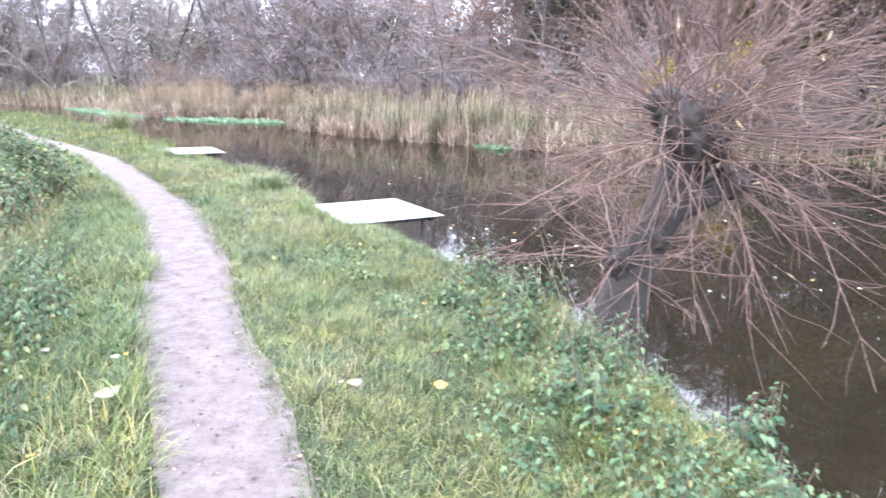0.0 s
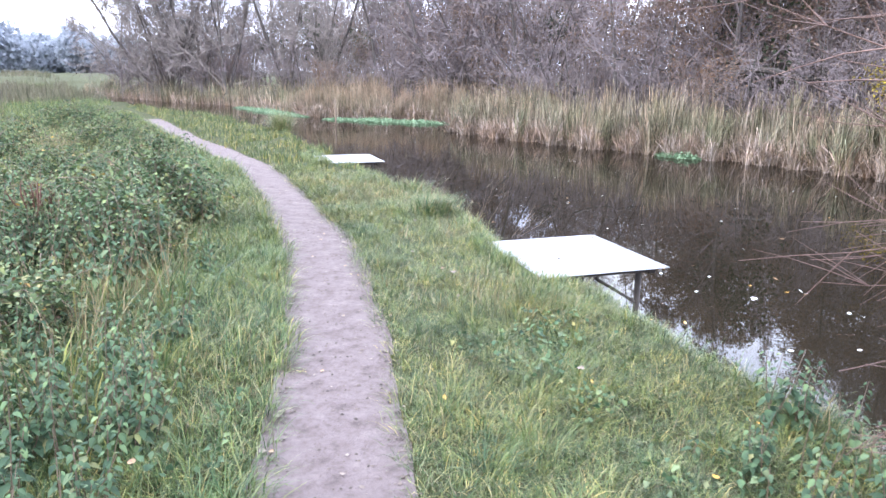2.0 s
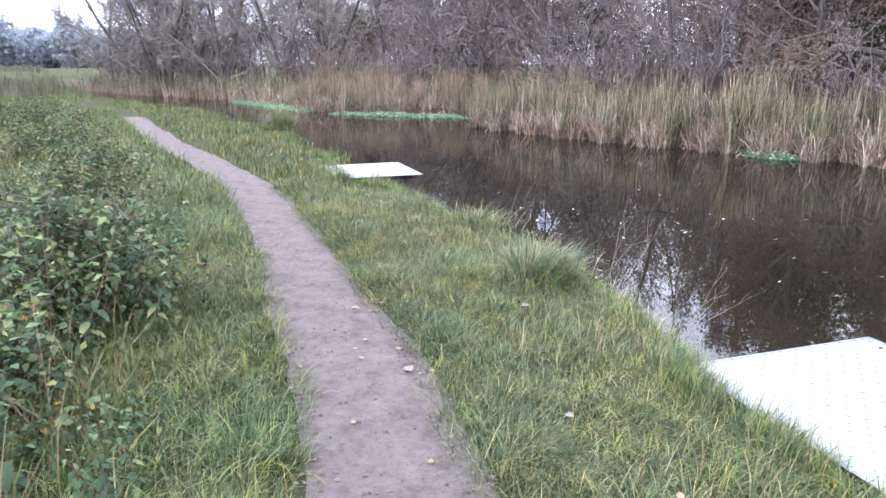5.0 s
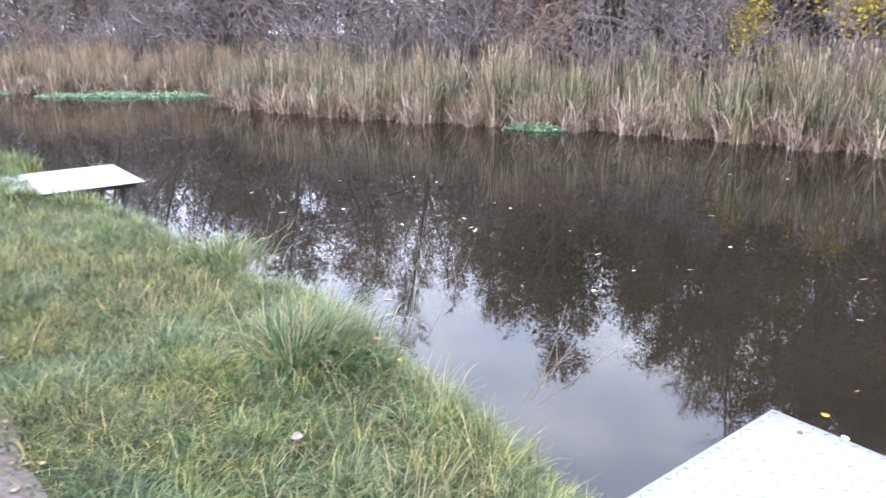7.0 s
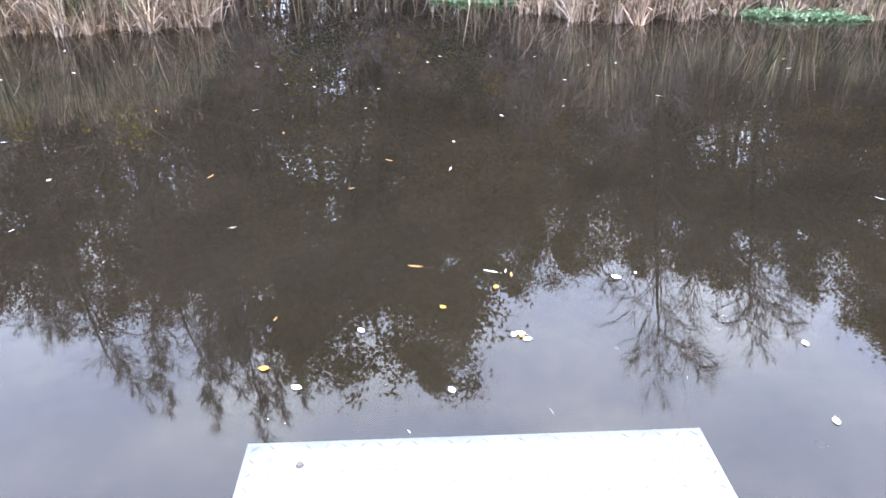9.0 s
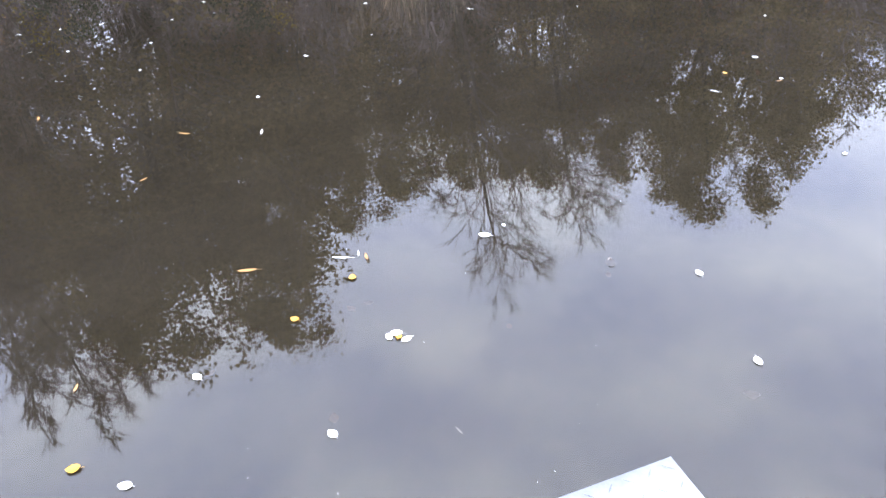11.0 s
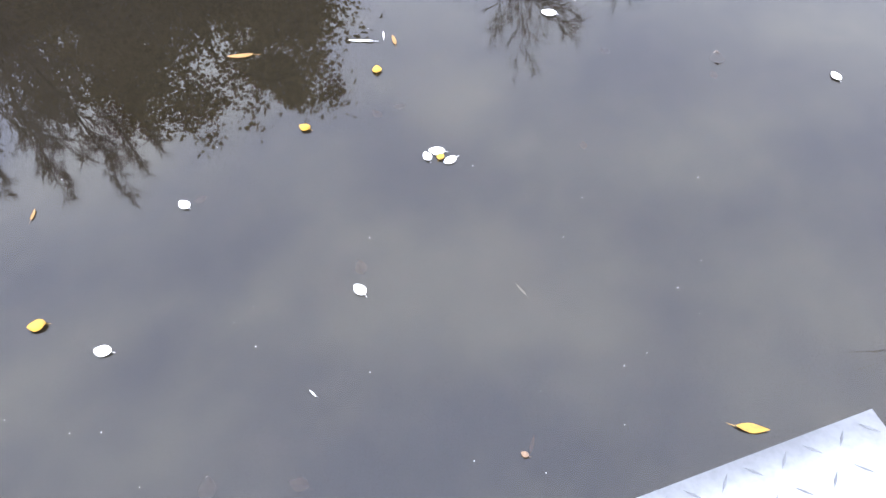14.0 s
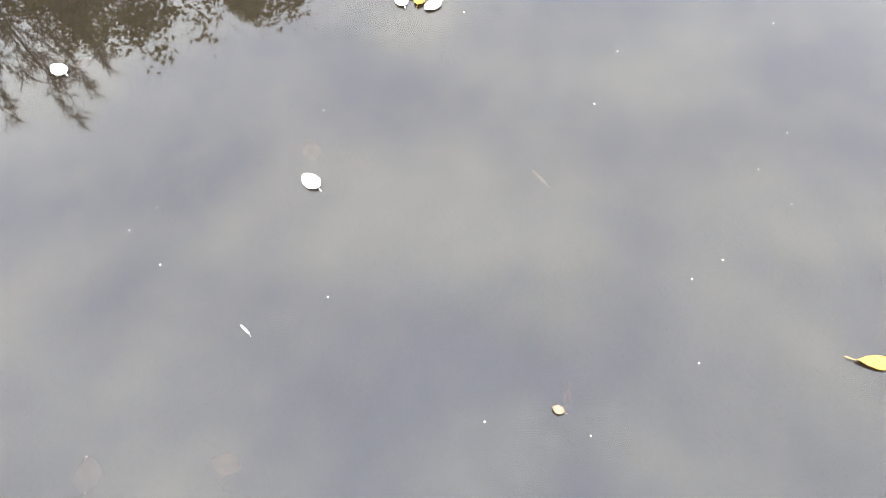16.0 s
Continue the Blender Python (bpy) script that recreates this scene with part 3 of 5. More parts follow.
    for x, y in ((-W / 2 + 0.16, D / 2 - 0.1), (W / 2 - 0.5, -D / 2 + 0.4)):
        bm = bmesh.new()
        bmesh.ops.create_cone(bm, cap_ends=True, segments=8, radius1=0.012, radius2=0.009, depth=0.008, matrix=Matrix.Translation((x, y, 0.004)))
        part("bolt", bm_mesh("bolt", bm, M_BOLT), top, "dark rusty bolt head")
    return top


platform = fishing_platform("galvanised chequer plate fishing platform beside the grassy bank")


def platform_pose(fl, fr, z, D=1.2):
    fl, fr = np.array(fl), np.array(fr)
    u = (fr - fl) / np.linalg.norm(fr - fl)
    v = np.array([-u[1], u[0]])
    c = (fl + fr) / 2 - v * D / 2
    return pose(c[0], c[1], z, 0, 0, math.degrees(math.atan2(u[1], u[0])))


platform.matrix_world = platform_pose((-0.885, 8.84), (-0.152, 7.766), 0.047)
second = copy_thing(platform, platform_pose((-5.79, 14.8), (-5.05, 13.74), 0.055))
second["label"] = "white metal fishing platform half hidden by bank grass"
third = copy_thing(platform, platform_pose((-20.4, 27.6), (-19.5, 26.66), -0.12))
third["label"] = "distant pale fishing platform beyond the bend"


# ---- trees ----
TREES_OAK = ((14.0, 19.8, 0.91), (17.3, 22.0, 0.85), (18.5, 5.6, 0.63), (21.0, 2.0, 0.62), (-4.0, 35.0, 0.75), (18.5, 15.5, 0.78), (20.0, 10.5, 0.73), (11.3, 22.8, 0.85), (17.0, 18.4, 0.8), (20.5, 7.8, 0.68),
             (23.0, 13.5, 0.85), (9.5, 25.8, 0.68), (5.6, 28.0, 0.64), (1.5, 30.0, 0.6), (8.2, 22.4, 0.72), (15.6, 17.4, 0.76), (-8.5, 38.5, 0.75))
INLET_SCRUB = ((12.6, 13.6, 0.55), (12.9, 15.4, 0.6), (12.4, 17.2, 0.55), (11.6, 19.4, 0.6), (9.6, 20.6, 0.5), (7.9, 20.9, 0.5), (14.3, 12.4, 0.7), (14.8, 16.6, 0.8), (13.2, 20.3, 0.8), (6.2, 20.4, 0.5), (0.6, 24.6, 0.6), (2.2, 24.0, 0.55), (11.7, 15.6, 0.45), (11.4, 17.2, 0.45), (10.6, 18.8, 0.42), (9.2, 19.6, 0.42), (8.2, 19.7, 0.4), (12.2, 14.4, 0.45))
TREES_YELLOW = ((7.2, 21.6, 0.8), (5.3, 22.6, 0.65), (11.8, 20.5, 0.7), (14.0, 15.5, 0.7))
def wander(p, d, length, n, wob, up, r):
    pts = [np.array(p, float)]
    d = np.array(d, float)
    for _ in range(n):
        d = d + r.normal(size=3) * wob + np.array([0, 0, up])
        d /= np.linalg.norm(d)
        pts.append(pts[-1] + d * length / n)
    return np.array(pts), d


def aside(d, spread, r):
    q = r.normal(size=3)
    q -= q.dot(d) * d
    q /= np.linalg.norm(q) + 1e-9
    v = d * math.cos(spread) + q * math.sin(spread)
    return v / np.linalg.norm(v)


def grow(seed, tall, girth, lean=(0.0, 0.0), limbs=11, first=0.3, limb_len=0.42, spread=0.8, rise=0.05, boughs=6, twigs=6, spray=3, thin=0.0045, stems=1, wob=0.09):
    """Returns trunk tubes, crown tubes and the ends of the twigs."""
    r = np.random.default_rng(seed)
    trunk, crown, ends = Tubes(), Tubes(), []
    for st in range(stems):
        d0 = np.array([lean[0], lean[1], 1.0]) + (r.normal(size=3) * np.array([0.3, 0.3, 0]) if stems > 1 else 0)
        d0 /= np.linalg.norm(d0)
        base = np.array([0, 0, -0.15]) + (r.normal(size=3) * np.array([0.35, 0.35, 0]) if stems > 1 else 0)
        h = tall * (1 if st == 0 else r.uniform(0.65, 0.95))
        g = girth * (1 if st == 0 else 0.7)
        pts, _ = wander(base, d0, h, 9, 0.06, 0.02, r)
        rad = g * np.linspace(1, 0.08, 10) ** 0.9
        rad[0] *= 1.35
        trunk.add(pts, rad, 8)
        for k in range(max(3, limbs // (1 if stems == 1 else 2))):
            u = first + (1 - first) * (k + r.uniform(0, 0.9)) / limbs * (1 if stems == 1 else 2)
            u = min(u, 0.99)
            i = min(int(u * 9), 8)
            p = pts[i] + (pts[i + 1] - pts[i]) * (u * 9 - i)
            td = pts[i + 1] - pts[i]
            td /= np.linalg.norm(td)
            L = h * limb_len * (1.12 - 0.75 * max(0, u - first) / (1 - first)) * r.uniform(0.75, 1.15)
            lr = max(rad[i] * 0.5, 0.014) * r.uniform(0.7, 1)
            lp, _ = wander(p, aside(td, spread * r.uniform(0.7, 1.25), r), L, 6, wob, rise, r)
            crown.add(lp, np.linspace(lr, 0.008, 7), 5)
            for b in range(boughs):
                w = 0.2 + 0.8 * (b + r.uniform(0, 0.9)) / boughs
                j = min(int(w * 6), 5)
                bp = lp[j] + (lp[j + 1] - lp[j]) * min(w * 6 - j, 1)
                bd = lp[j + 1] - lp[j]
                bd /= np.linalg.norm(bd)
                bl = L * r.uniform(0.3, 0.55) * (1.15 - 0.5 * w)
                sp, _ = wander(bp, aside(bd, r.uniform(0.5, 0.95), r), bl, 4, wob * 1.1, rise, r)
                crown.add(sp, np.linspace(max(lr * 0.35, 0.009), thin, 5), 3)
                for tw in range(twigs):
                    x = 0.15 + 0.85 * (tw + r.uniform(0, 0.9)) / twigs
                    m = min(int(x * 4), 3)
                    tp = sp[m] + (sp[m + 1] - sp[m]) * min(x * 4 - m, 1)
                    tdn = sp[m + 1] - sp[m]
                    tdn /= np.linalg.norm(tdn)
                    tl = bl * r.uniform(0.35, 0.7)
                    kp, kd = wander(tp, aside(tdn, r.uniform(0.4, 0.9), r), tl, 2, 0.15, rise, r)
                    crown.strip(kp, [thin * 1.3, thin * 1.1, thin * 0.6])
                    ends.append(kp[-1])
                    for s in range(spray):
                        q = kp[0] + (kp[2] - kp[0]) * r.uniform(0.3, 1)
                        e = q + aside(kd, r.uniform(0.3, 0.8), r) * tl * r.uniform(0.4, 0.8)
                        crown.strip([q, e], [thin * 0.9, thin * 0.5])
                        ends.append(e)
    return trunk, crown, np.array(ends)


def tree(name, label, category, seed, bark=M_BARK, twig=M_TWIG, leaf=None, leaf_count=0, leaf_size=0.09, leaf_spread=0.3, group="woodland trees", leaf_label="", **shape):
    top = thing(name, label, category, group=group)
    trunk, crown, ends = grow(seed, **shape)
    part("trunk", trunk.mesh("trunk", bark), top)
    part("crown", crown.mesh("crown", twig), top, "fine bare branches and twigs")
    if leaf:
        r = np.random.default_rng(seed + 99)
        c = ends[r.integers(0, len(ends), leaf_count)] + r.normal(size=(leaf_count, 3)) * leaf_spread
        c[:, 2] = np.maximum(c[:, 2], 0.1)
        v, f = leaves(c, r.uniform(0.6, 1.3, leaf_count) * leaf_size, 0.2, r, 0.65, plain=True)
        tagged(part("foliage", mesh_of("foliage", v, f, leaf), top, leaf_label), kind="stuff")
    return top


def plant(proto, x, y, turn=0.0, size=1.0, lean=0.0, first=False, label=""):
    m = pose(x, y, float(height(x, y)), lean, 0, turn)
    if first:
        proto.matrix_world = m @ Matrix.Scale(size, 4)
        ob = proto
    else:
        ob = copy_thing(proto, m)
        ob.scale = (size, size, size)
    if label:
        ob["label"] = label
    return ob


BARE_A = tree("bare_tree", "tall bare grey alder in the far bank wood", "tree", 11, tall=13, girth=0.15, limbs=15, first=0.2, limb_len=0.3, spread=0.62, rise=0.11, thin=0.0115, spray=4)
BARE_B = tree("bare_tree", "bare spreading ash with fine twigs", "tree", 23, tall=11, girth=0.17, limbs=13, first=0.2, limb_len=0.46, spread=0.75, rise=0.08, thin=0.0115, spray=3)
BARE_C = tree("bare_tree", "slender leafless tree of several stems", "tree", 37, tall=12, girth=0.11, limbs=14, first=0.18, limb_len=0.28, spread=0.5, rise=0.12, stems=3, thin=0.0105, spray=4)
POLE = tree("bare_tree", "slender upright leafless pole tree with fine ascending twigs", "tree", 29, tall=12, girth=0.09, limbs=22, first=0.25, limb_len=0.2, spread=0.45, rise=0.16, thin=0.0095, spray=3, boughs=6, twigs=5, wob=0.06)
OAK = tree("oak_tree", "broad oak still holding brown leaves", "tree", 41, leaf=M_OAKLEAF, leaf_count=19000, leaf_size=0.145, leaf_spread=0.22, leaf_label="dull brown autumn leaves", tall=12, girth=0.24, limbs=14, first=0.16, limb_len=0.5, spread=1.0, rise=0.03, boughs=5, twigs=5, spray=1)
RUSSET = tree("oak_tree", "small oak with sparse withered russet leaves", "tree", 43, leaf=M_RUSSETOAK, leaf_count=9000, leaf_size=0.13, leaf_spread=0.22, leaf_label="withered russet leaves", tall=11, girth=0.18, limbs=14, first=0.16, limb_len=0.42, spread=0.85, rise=0.05, boughs=6, twigs=5, spray=2, thin=0.0095)
SCRUB = tree("scrub_bush", "dense bare brown scrub behind the reeds", "bush", 53, twig=M_TWIG, leaf=M_DEADLEAF, leaf_count=800, leaf_size=0.1, leaf_spread=0.25, leaf_label="last dull brown leaves", group="bank scrub", tall=5.4, girth=0.07, limbs=9, first=0.05, limb_len=0.55, spread=0.9, rise=0.04, boughs=5, twigs=4, spray=3, thin=0.0095, stems=4)
THICKET = tree("thicket_tree", "tall crowded leafless thicket deep in the wood", "tree", 57, twig=M_TWIG, leaf=M_DEADLEAF, leaf_count=1600, leaf_size=0.13, leaf_spread=0.4, leaf_label="sparse dead leaves", tall=10.5, girth=0.1, limbs=12, first=0.06, limb_len=0.3, spread=0.75, rise=0.06, boughs=5, twigs=4, spray=3, thin=0.017, stems=5)
REDSCRUB = tree("scrub_bush", "russet twiggy sallow bush with a few dead leaves", "bush", 59, twig=M_REDTWIG, leaf=M_RUST, leaf_count=1500, leaf_size=0.08, leaf_spread=0.2, group="bank scrub", leaf_label="withered rust-coloured leaves", tall=4.6, girth=0.06, limbs=9, first=0.05, limb_len=0.6, spread=0.9, rise=0.02, stems=4, thin=0.008, twigs=5)
YELLOWTREE = tree("autumn_sapling", "young maple with yellow autumn leaves", "tree", 61, leaf=M_YELLOW, leaf_count=900, leaf_size=0.12, leaf_spread=0.22, group="bank scrub", leaf_label="bright yellow leaves", tall=3.4, girth=0.05, limbs=10, first=0.25, limb_len=0.5, spread=1.0, rise=0.0, boughs=4, twigs=4, spray=1)
EVERGREEN = tree("ivy_bush", "dark green ivy-clad bush in the wood", "bush", 67, leaf=M_IVY, leaf_count=2400, leaf_size=0.13, leaf_spread=0.25, group="bank scrub", leaf_label="dark evergreen leaves", tall=4.5, girth=0.09, limbs=12, first=0.08, limb_len=0.5, spread=0.9, rise=0.0, boughs=4, twigs=4, spray=1)

placed = set()
# the wood's roofline: bearing east of north from the landing stage, and the rise of the tree tops as mirrored in the water, in degrees
ROOFLINE = np.array([(-8, 24), (0, 22.6), (5, 23.5), (9, 23.5), (12, 27), (14, 25.5), (18.5, 24.5), (23, 27.5), (27, 29), (31.5, 29.5), (34, 32), (38, 34), (41, 35.3), (46, 36.8), (50, 37), (54, 38.2), (58, 37.4),
                     (60.3, 35), (62.5, 32), (65, 29.8), (70, 28.8), (80, 29), (84, 28), (87.5, 27.3), (90, 28.4), (94.5, 29.8), (100, 28.4), (125, 28)])
STAGE = (-1.9, 7.4, -2.37)


def roof_height(x, y):
    """How high the wood stands over a place on the far bank, or None outside the stretch by the landing stage."""
    dx, dy = x - STAGE[0], y - STAGE[1]
    b = math.degrees(math.atan2(dx, dy))
    if not -8 < b < 125:
        return None
    return STAGE[2] + math.hypot(dx, dy) * math.tan(radians(np.interp(b, ROOFLINE[:, 0], ROOFLINE[:, 1]))) - float(height(x, y))


def top_of(proto):
    return max(v.co.z for c in proto.children for v in c.data.vertices)


TOPS = {p.name: top_of(p) for p in (BARE_A, BARE_B, BARE_C, POLE, OAK, RUSSET, SCRUB, THICKET, REDSCRUB, YELLOWTREE, EVERGREEN)}


def put(proto, x, y, turn, size, label="", fit_roof=0.97):
    roof = roof_height(x, y)
    if roof is not None:
        size = min(size, fit_roof * roof / TOPS[proto.name])
    plant(proto, x, y, turn, size, first=proto.name not in placed, label=label)
    placed.add(proto.name)


r = np.random.default_rng(5)
far_line = smooth_line(np.concatenate([FAR[:1] + (1, -8), FAR, FAR[-1:] + (-12, 8)]), 1.0)
far_dir = np.gradient(far_line, axis=0)
far_dir /= np.linalg.norm(far_dir, axis=1, keepdims=True)
far_out = np.stack([far_dir[:, 1], -far_dir[:, 0]], -1)


def along_far(k, out):
    k = int(np.clip(k, 0, len(far_line) - 1))
    return far_line[k] + far_out[k] * out


N_FAR = len(far_line)
def index_of(x, y):
    return int(np.argmin(np.hypot(far_line[:, 0] - x, far_line[:, 1] - y)))


# scrub close behind the reeds
K0, K1 = index_of(12.4, -6.0), index_of(-46.0, 52.0)
for k in range(K0, K1, 2):
    for out, protos, grow_by in ((4.6, (SCRUB, REDSCRUB, SCRUB, SCRUB), 0.72), (7.6, (SCRUB, REDSCRUB, EVERGREEN, SCRUB), 1.0), (11.5, (SCRUB, SCRUB, EVERGREEN, REDSCRUB), 1.35), (17.0, (THICKET, SCRUB, THICKET, THICKET), 0.85), (23.0, (THICKET, THICKET, THICKET, THICKET), 1.05)):
        if r.random() < (0.8 if out < 14 else 0.5):
            x, y = along_far(k + r.integers(-1, 2), out + r.uniform(-0.9, 1.4))
            if to_line(np.array([x]), np.array([y]), FAR)[0] > 2.8:
                put(protos[r.integers(0, 4)], x, y, r.uniform(0, 360), grow_by * r.uniform(0.8, 1.15))
# trees in three belts
for k in range(K0, K1, 4):
    for out in (10.0, 15.0, 22.0):
        x, y = along_far(k + r.uniform(-1.5, 1.5), out + r.uniform(-2.5, 2.5))
        if to_line(np.array([x]), np.array([y]), FAR)[0] > 6 and r.random() < 0.88:
            put((BARE_A, POLE, BARE_C, POLE)[r.integers(0, 4)], x, y, r.uniform(0, 360), r.uniform(0.6, 0.85) + (0.2 if out > 18 else 0))
for n_bush, (x, y, s) in enumerate(INLET_SCRUB):
    put((SCRUB, REDSCRUB, SCRUB)[n_bush % 3] if n_bush < 12 else (EVERGREEN, SCRUB)[n_bush % 2], x, y, r.uniform(0, 360), s)
for x, y, s in TREES_OAK:
    put(OAK if x > 9 else RUSSET, x, y, r.uniform(0, 360), s)
for x, y, s in ((-6.0, 35.0, 1.0), (-9.5, 37.5, 1.05), (-12.5, 40.0, 1.1), (-2.0, 32.0, 1.0), (3.5, 31.5, 1.1), (-16.0, 41.5, 1.0), (19.0, 18.5, 1.0), (20.5, 14.0, 1.0), (12.5, 24.5, 1.0), (12.6, 22.0, 0.75), (11.2, 21.0, 0.5), (-4.5, 32.0, 0.75), (-4.9, 37.0, 0.9), (-10.8, 38.5, 0.85), (2.4, 29.3, 0.7)):
    put(THICKET, x, y, r.uniform(0, 360), s)
# trees that stand out of the roofline or fill it: x, y, rise in degrees
for proto, x, y, rise in ((BARE_B, 17.2, 12.6, 35.4), (OAK, 14.3, 18.9, 38.2), (OAK, 12.6, 21.0, 37.0), (POLE, 9.5, 23.9, 39.0), (POLE, 9.9, 23.6, 40.6), (POLE, 10.4, 23.2, 41.0), (POLE, 10.8, 22.8, 40.4), (POLE, 11.3, 22.5, 41.0), (POLE, 11.7, 22.0, 40.2), (BARE_A, 9.0, 24.3, 34.5), (RUSSET, 5.3, 26.1, 27.0), (RUSSET, 6.6, 25.5, 28.2), (RUSSET, 7.9, 24.9, 29.6), (OAK, 16.9, 15.4, 29.6), (OAK, 16.3, 16.9, 31.0), (OAK, 18.6, 13.4, 28.8), (OAK, 18.9, 11.2, 28.6), (BARE_A, 5.7, 25.9, 31.8),
                          (BARE_A, 7.2, 25.3, 33.6), (RUSSET, 1.9, 26.3, 28.6), (RUSSET, 0.0, 26.6, 24.3), (BARE_A, -1.6, 27.0, 27.3), (OAK, 18.1, 6.2, 30.0), (BARE_B, 17.9, 10.2, 31.5), (OAK, 17.6, 4.2, 28.5)):
    d = math.hypot(x - STAGE[0], y - STAGE[1])
    tall = STAGE[2] + d * math.tan(radians(rise)) - float(height(x, y))
    put(proto, x, y, r.uniform(0, 360), tall / TOPS[proto.name], fit_roof=9.0)
put(SCRUB, 10.0, 20.2, 30, 0.55)
for x, y, s in ((-30.0, 45.0, 0.9), (-33.5, 46.5, 0.85), (-36.0, 47.8, 0.9), (-39.0, 49.5, 0.85), (-41.5, 51.0, 0.8), (-44.5, 53.0, 0.8), (-35.0, 51.0, 1.1), (-40.0, 54.0, 1.1), (-30.5, 48.5, 1.1), (-26.5, 44.5, 0.9)):
    put(SCRUB, x, y, r.uniform(0, 360), s)
for x, y, s in TREES_YELLOW:
    put(YELLOWTREE, x, y, r.uniform(0, 360), s)


# crowded saplings and brushwood under the trees
def brushwood():
    q = np.random.default_rng(141)
    n = 13000
    k = q.uniform(K0, index_of(-8.0, 30.5), n)
    i = np.clip(k.astype(int), 0, N_FAR - 2)
    out = 5.2 + 19 * q.random(n)
    p = far_line[i] * (1 - (k - i))[:, None] + far_line[i + 1] * (k - i)[:, None] + far_out[i] * out[:, None]
    ok = to_line(p[:, 0], p[:, 1], FAR) > 4.6
    p, out = p[ok], out[ok]
    n = len(p)
    L = (1.2 + 0.36 * out * q.uniform(0.5, 1.25, n)) * (0.85 + 0.2 * wave(p[:, 0], p[:, 1], 0.5))
    v, f, al = blades(np.stack([p[:, 0], p[:, 1], height(p[:, 0], p[:, 1]) - 0.1], -1), L, q.uniform(0.018, 0.055, n), q.uniform(0, 2 * math.pi, n), np.abs(q.normal(0.08, 0.16, n)), q.uniform(-0.1, 0.5, n), 0.2, 3)
    tagged(new("brushwood", mesh_of("brushwood", v, f, M_BRUSH)), "crowded dark leafless saplings and brushwood in the wood", "undergrowth", kind="stuff")


brushwood()


# ---- reeds ----
def reed_bed(name, label, k0, k1, depth, n, tall, mat, mat_low, seed):
    q = np.random.default_rng(seed)
    clump = q.integers(0, max(2, int((k1 - k0) * 11)), n)
    n_clump = clump.max() + 1
    ck, co, ch, ca = q.uniform(k0, k1, n_clump), q.random(n_clump) ** 1.2, q.uniform(0.74, 1.1, n_clump), q.uniform(0, 2 * math.pi, n_clump)
    k = np.clip(ck[clump] + q.normal(0, 0.09, n), k0, k1)
    ki = np.clip(k.astype(int), 0, N_FAR - 2)
    fr = (k - ki)[:, None]
    o = 0.05 + np.abs(depth * co[clump] + q.normal(0, 0.09, n))
    p = far_line[ki] * (1 - fr) + far_line[ki + 1] * fr
    d = far_out[ki] * (1 - fr) + far_out[ki + 1] * fr
    p = p + d * (o + 0.22 * np.sin(k * 5.1) + 0.15 * np.sin(k * 13.7))[:, None]
    z = np.maximum(height(p[:, 0], p[:, 1]), WATER_Z - 0.05)
    hump = 1 + 0.1 * np.sin(k * 1.9) + 0.1 * np.sin(k * 4.3 + 1) + 0.07 * np.sin(k * 9.7 + 2 * o)
    L = tall * q.uniform(0.6, 1.08, n) * hump * ch[clump]
    lean = np.abs(q.normal(0, 0.13, n))
    bent = q.random(n) < 0.3
    droop = np.where(bent, q.uniform(0.5, 1.6, n), q.uniform(0.0, 0.4, n))
    broken = np.where(q.random(n) < 0.34, q.uniform(1.2, 2.6, n), 0.0)
    v, f, al = blades(np.concatenate([p, z[:, None]], 1), L, q.uniform(0.014, 0.038, n), ca[clump] + q.normal(0, 0.9, n), lean, droop, 0.16, 5, (broken, q.uniform(0.45, 0.85, n)))
    tone = np.clip(q.normal(0.5, 0.22, n_clump), 0, 1)[clump]
    top = thing(name, label, "reeds", group="reed beds on the far bank")
    tagged(part("standing_growth", mesh_of("standing_growth", v, f, mat, al, tone=np.repeat(tone, 12)), top), kind="stuff")
    m = int(n * 0.75)
    k = q.uniform(k0, k1, m)
    ki = np.clip(k.astype(int), 0, N_FAR - 2)
    p = far_line[ki] + (far_line[ki + 1] - far_line[ki]) * (k - ki)[:, None] + far_out[ki] * (-0.08 + 0.7 * q.random(m) + 0.22 * np.sin(k * 5.1) + 0.15 * np.sin(k * 13.7))[:, None]
    z = np.maximum(height(p[:, 0], p[:, 1]), WATER_Z - 0.05)
    v, f, al = blades(np.concatenate([p, z[:, None]], 1), q.uniform(0.25, 0.95, m), q.uniform(0.014, 0.036, m), q.uniform(0, 2 * math.pi, m), np.abs(q.normal(0, 0.5, m)), q.uniform(0, 2.6, m), 0.25, 3)
    tagged(part("dead_skirt", mesh_of("dead_skirt", v, f, mat_low, al), top, "pale dead reeds folded at the waterline"), kind="stuff")
    h = int(n * 0.02)
    tubes = Tubes()
    for _ in range(h):
        kk = q.uniform(k0, k1)
        i = min(int(kk), N_FAR - 2)
        p = far_line[i] + (far_line[i + 1] - far_line[i]) * (kk - i) + far_out[i] * q.uniform(0, depth)
        zz = max(float(height(p[0], p[1])), WATER_Z)
        b = np.array([p[0], p[1], zz])
        e = b + np.array([q.normal(0, 0.12), q.normal(0, 0.12), tall * q.uniform(0.9, 1.12)])
        tubes.add([b, e], [0.006, 0.005], 3)
        tubes.add([e, e + (e - b) * 0.02, e + (e - b) * 0.09, e + (e - b) * 0.1], [0.004, 0.014, 0.013, 0.002], 5)
    tagged(part("seed_fringe", tubes.mesh("seed_fringe", M_STEM), top, "brown bulrush seed heads"), kind="stuff")
    return top


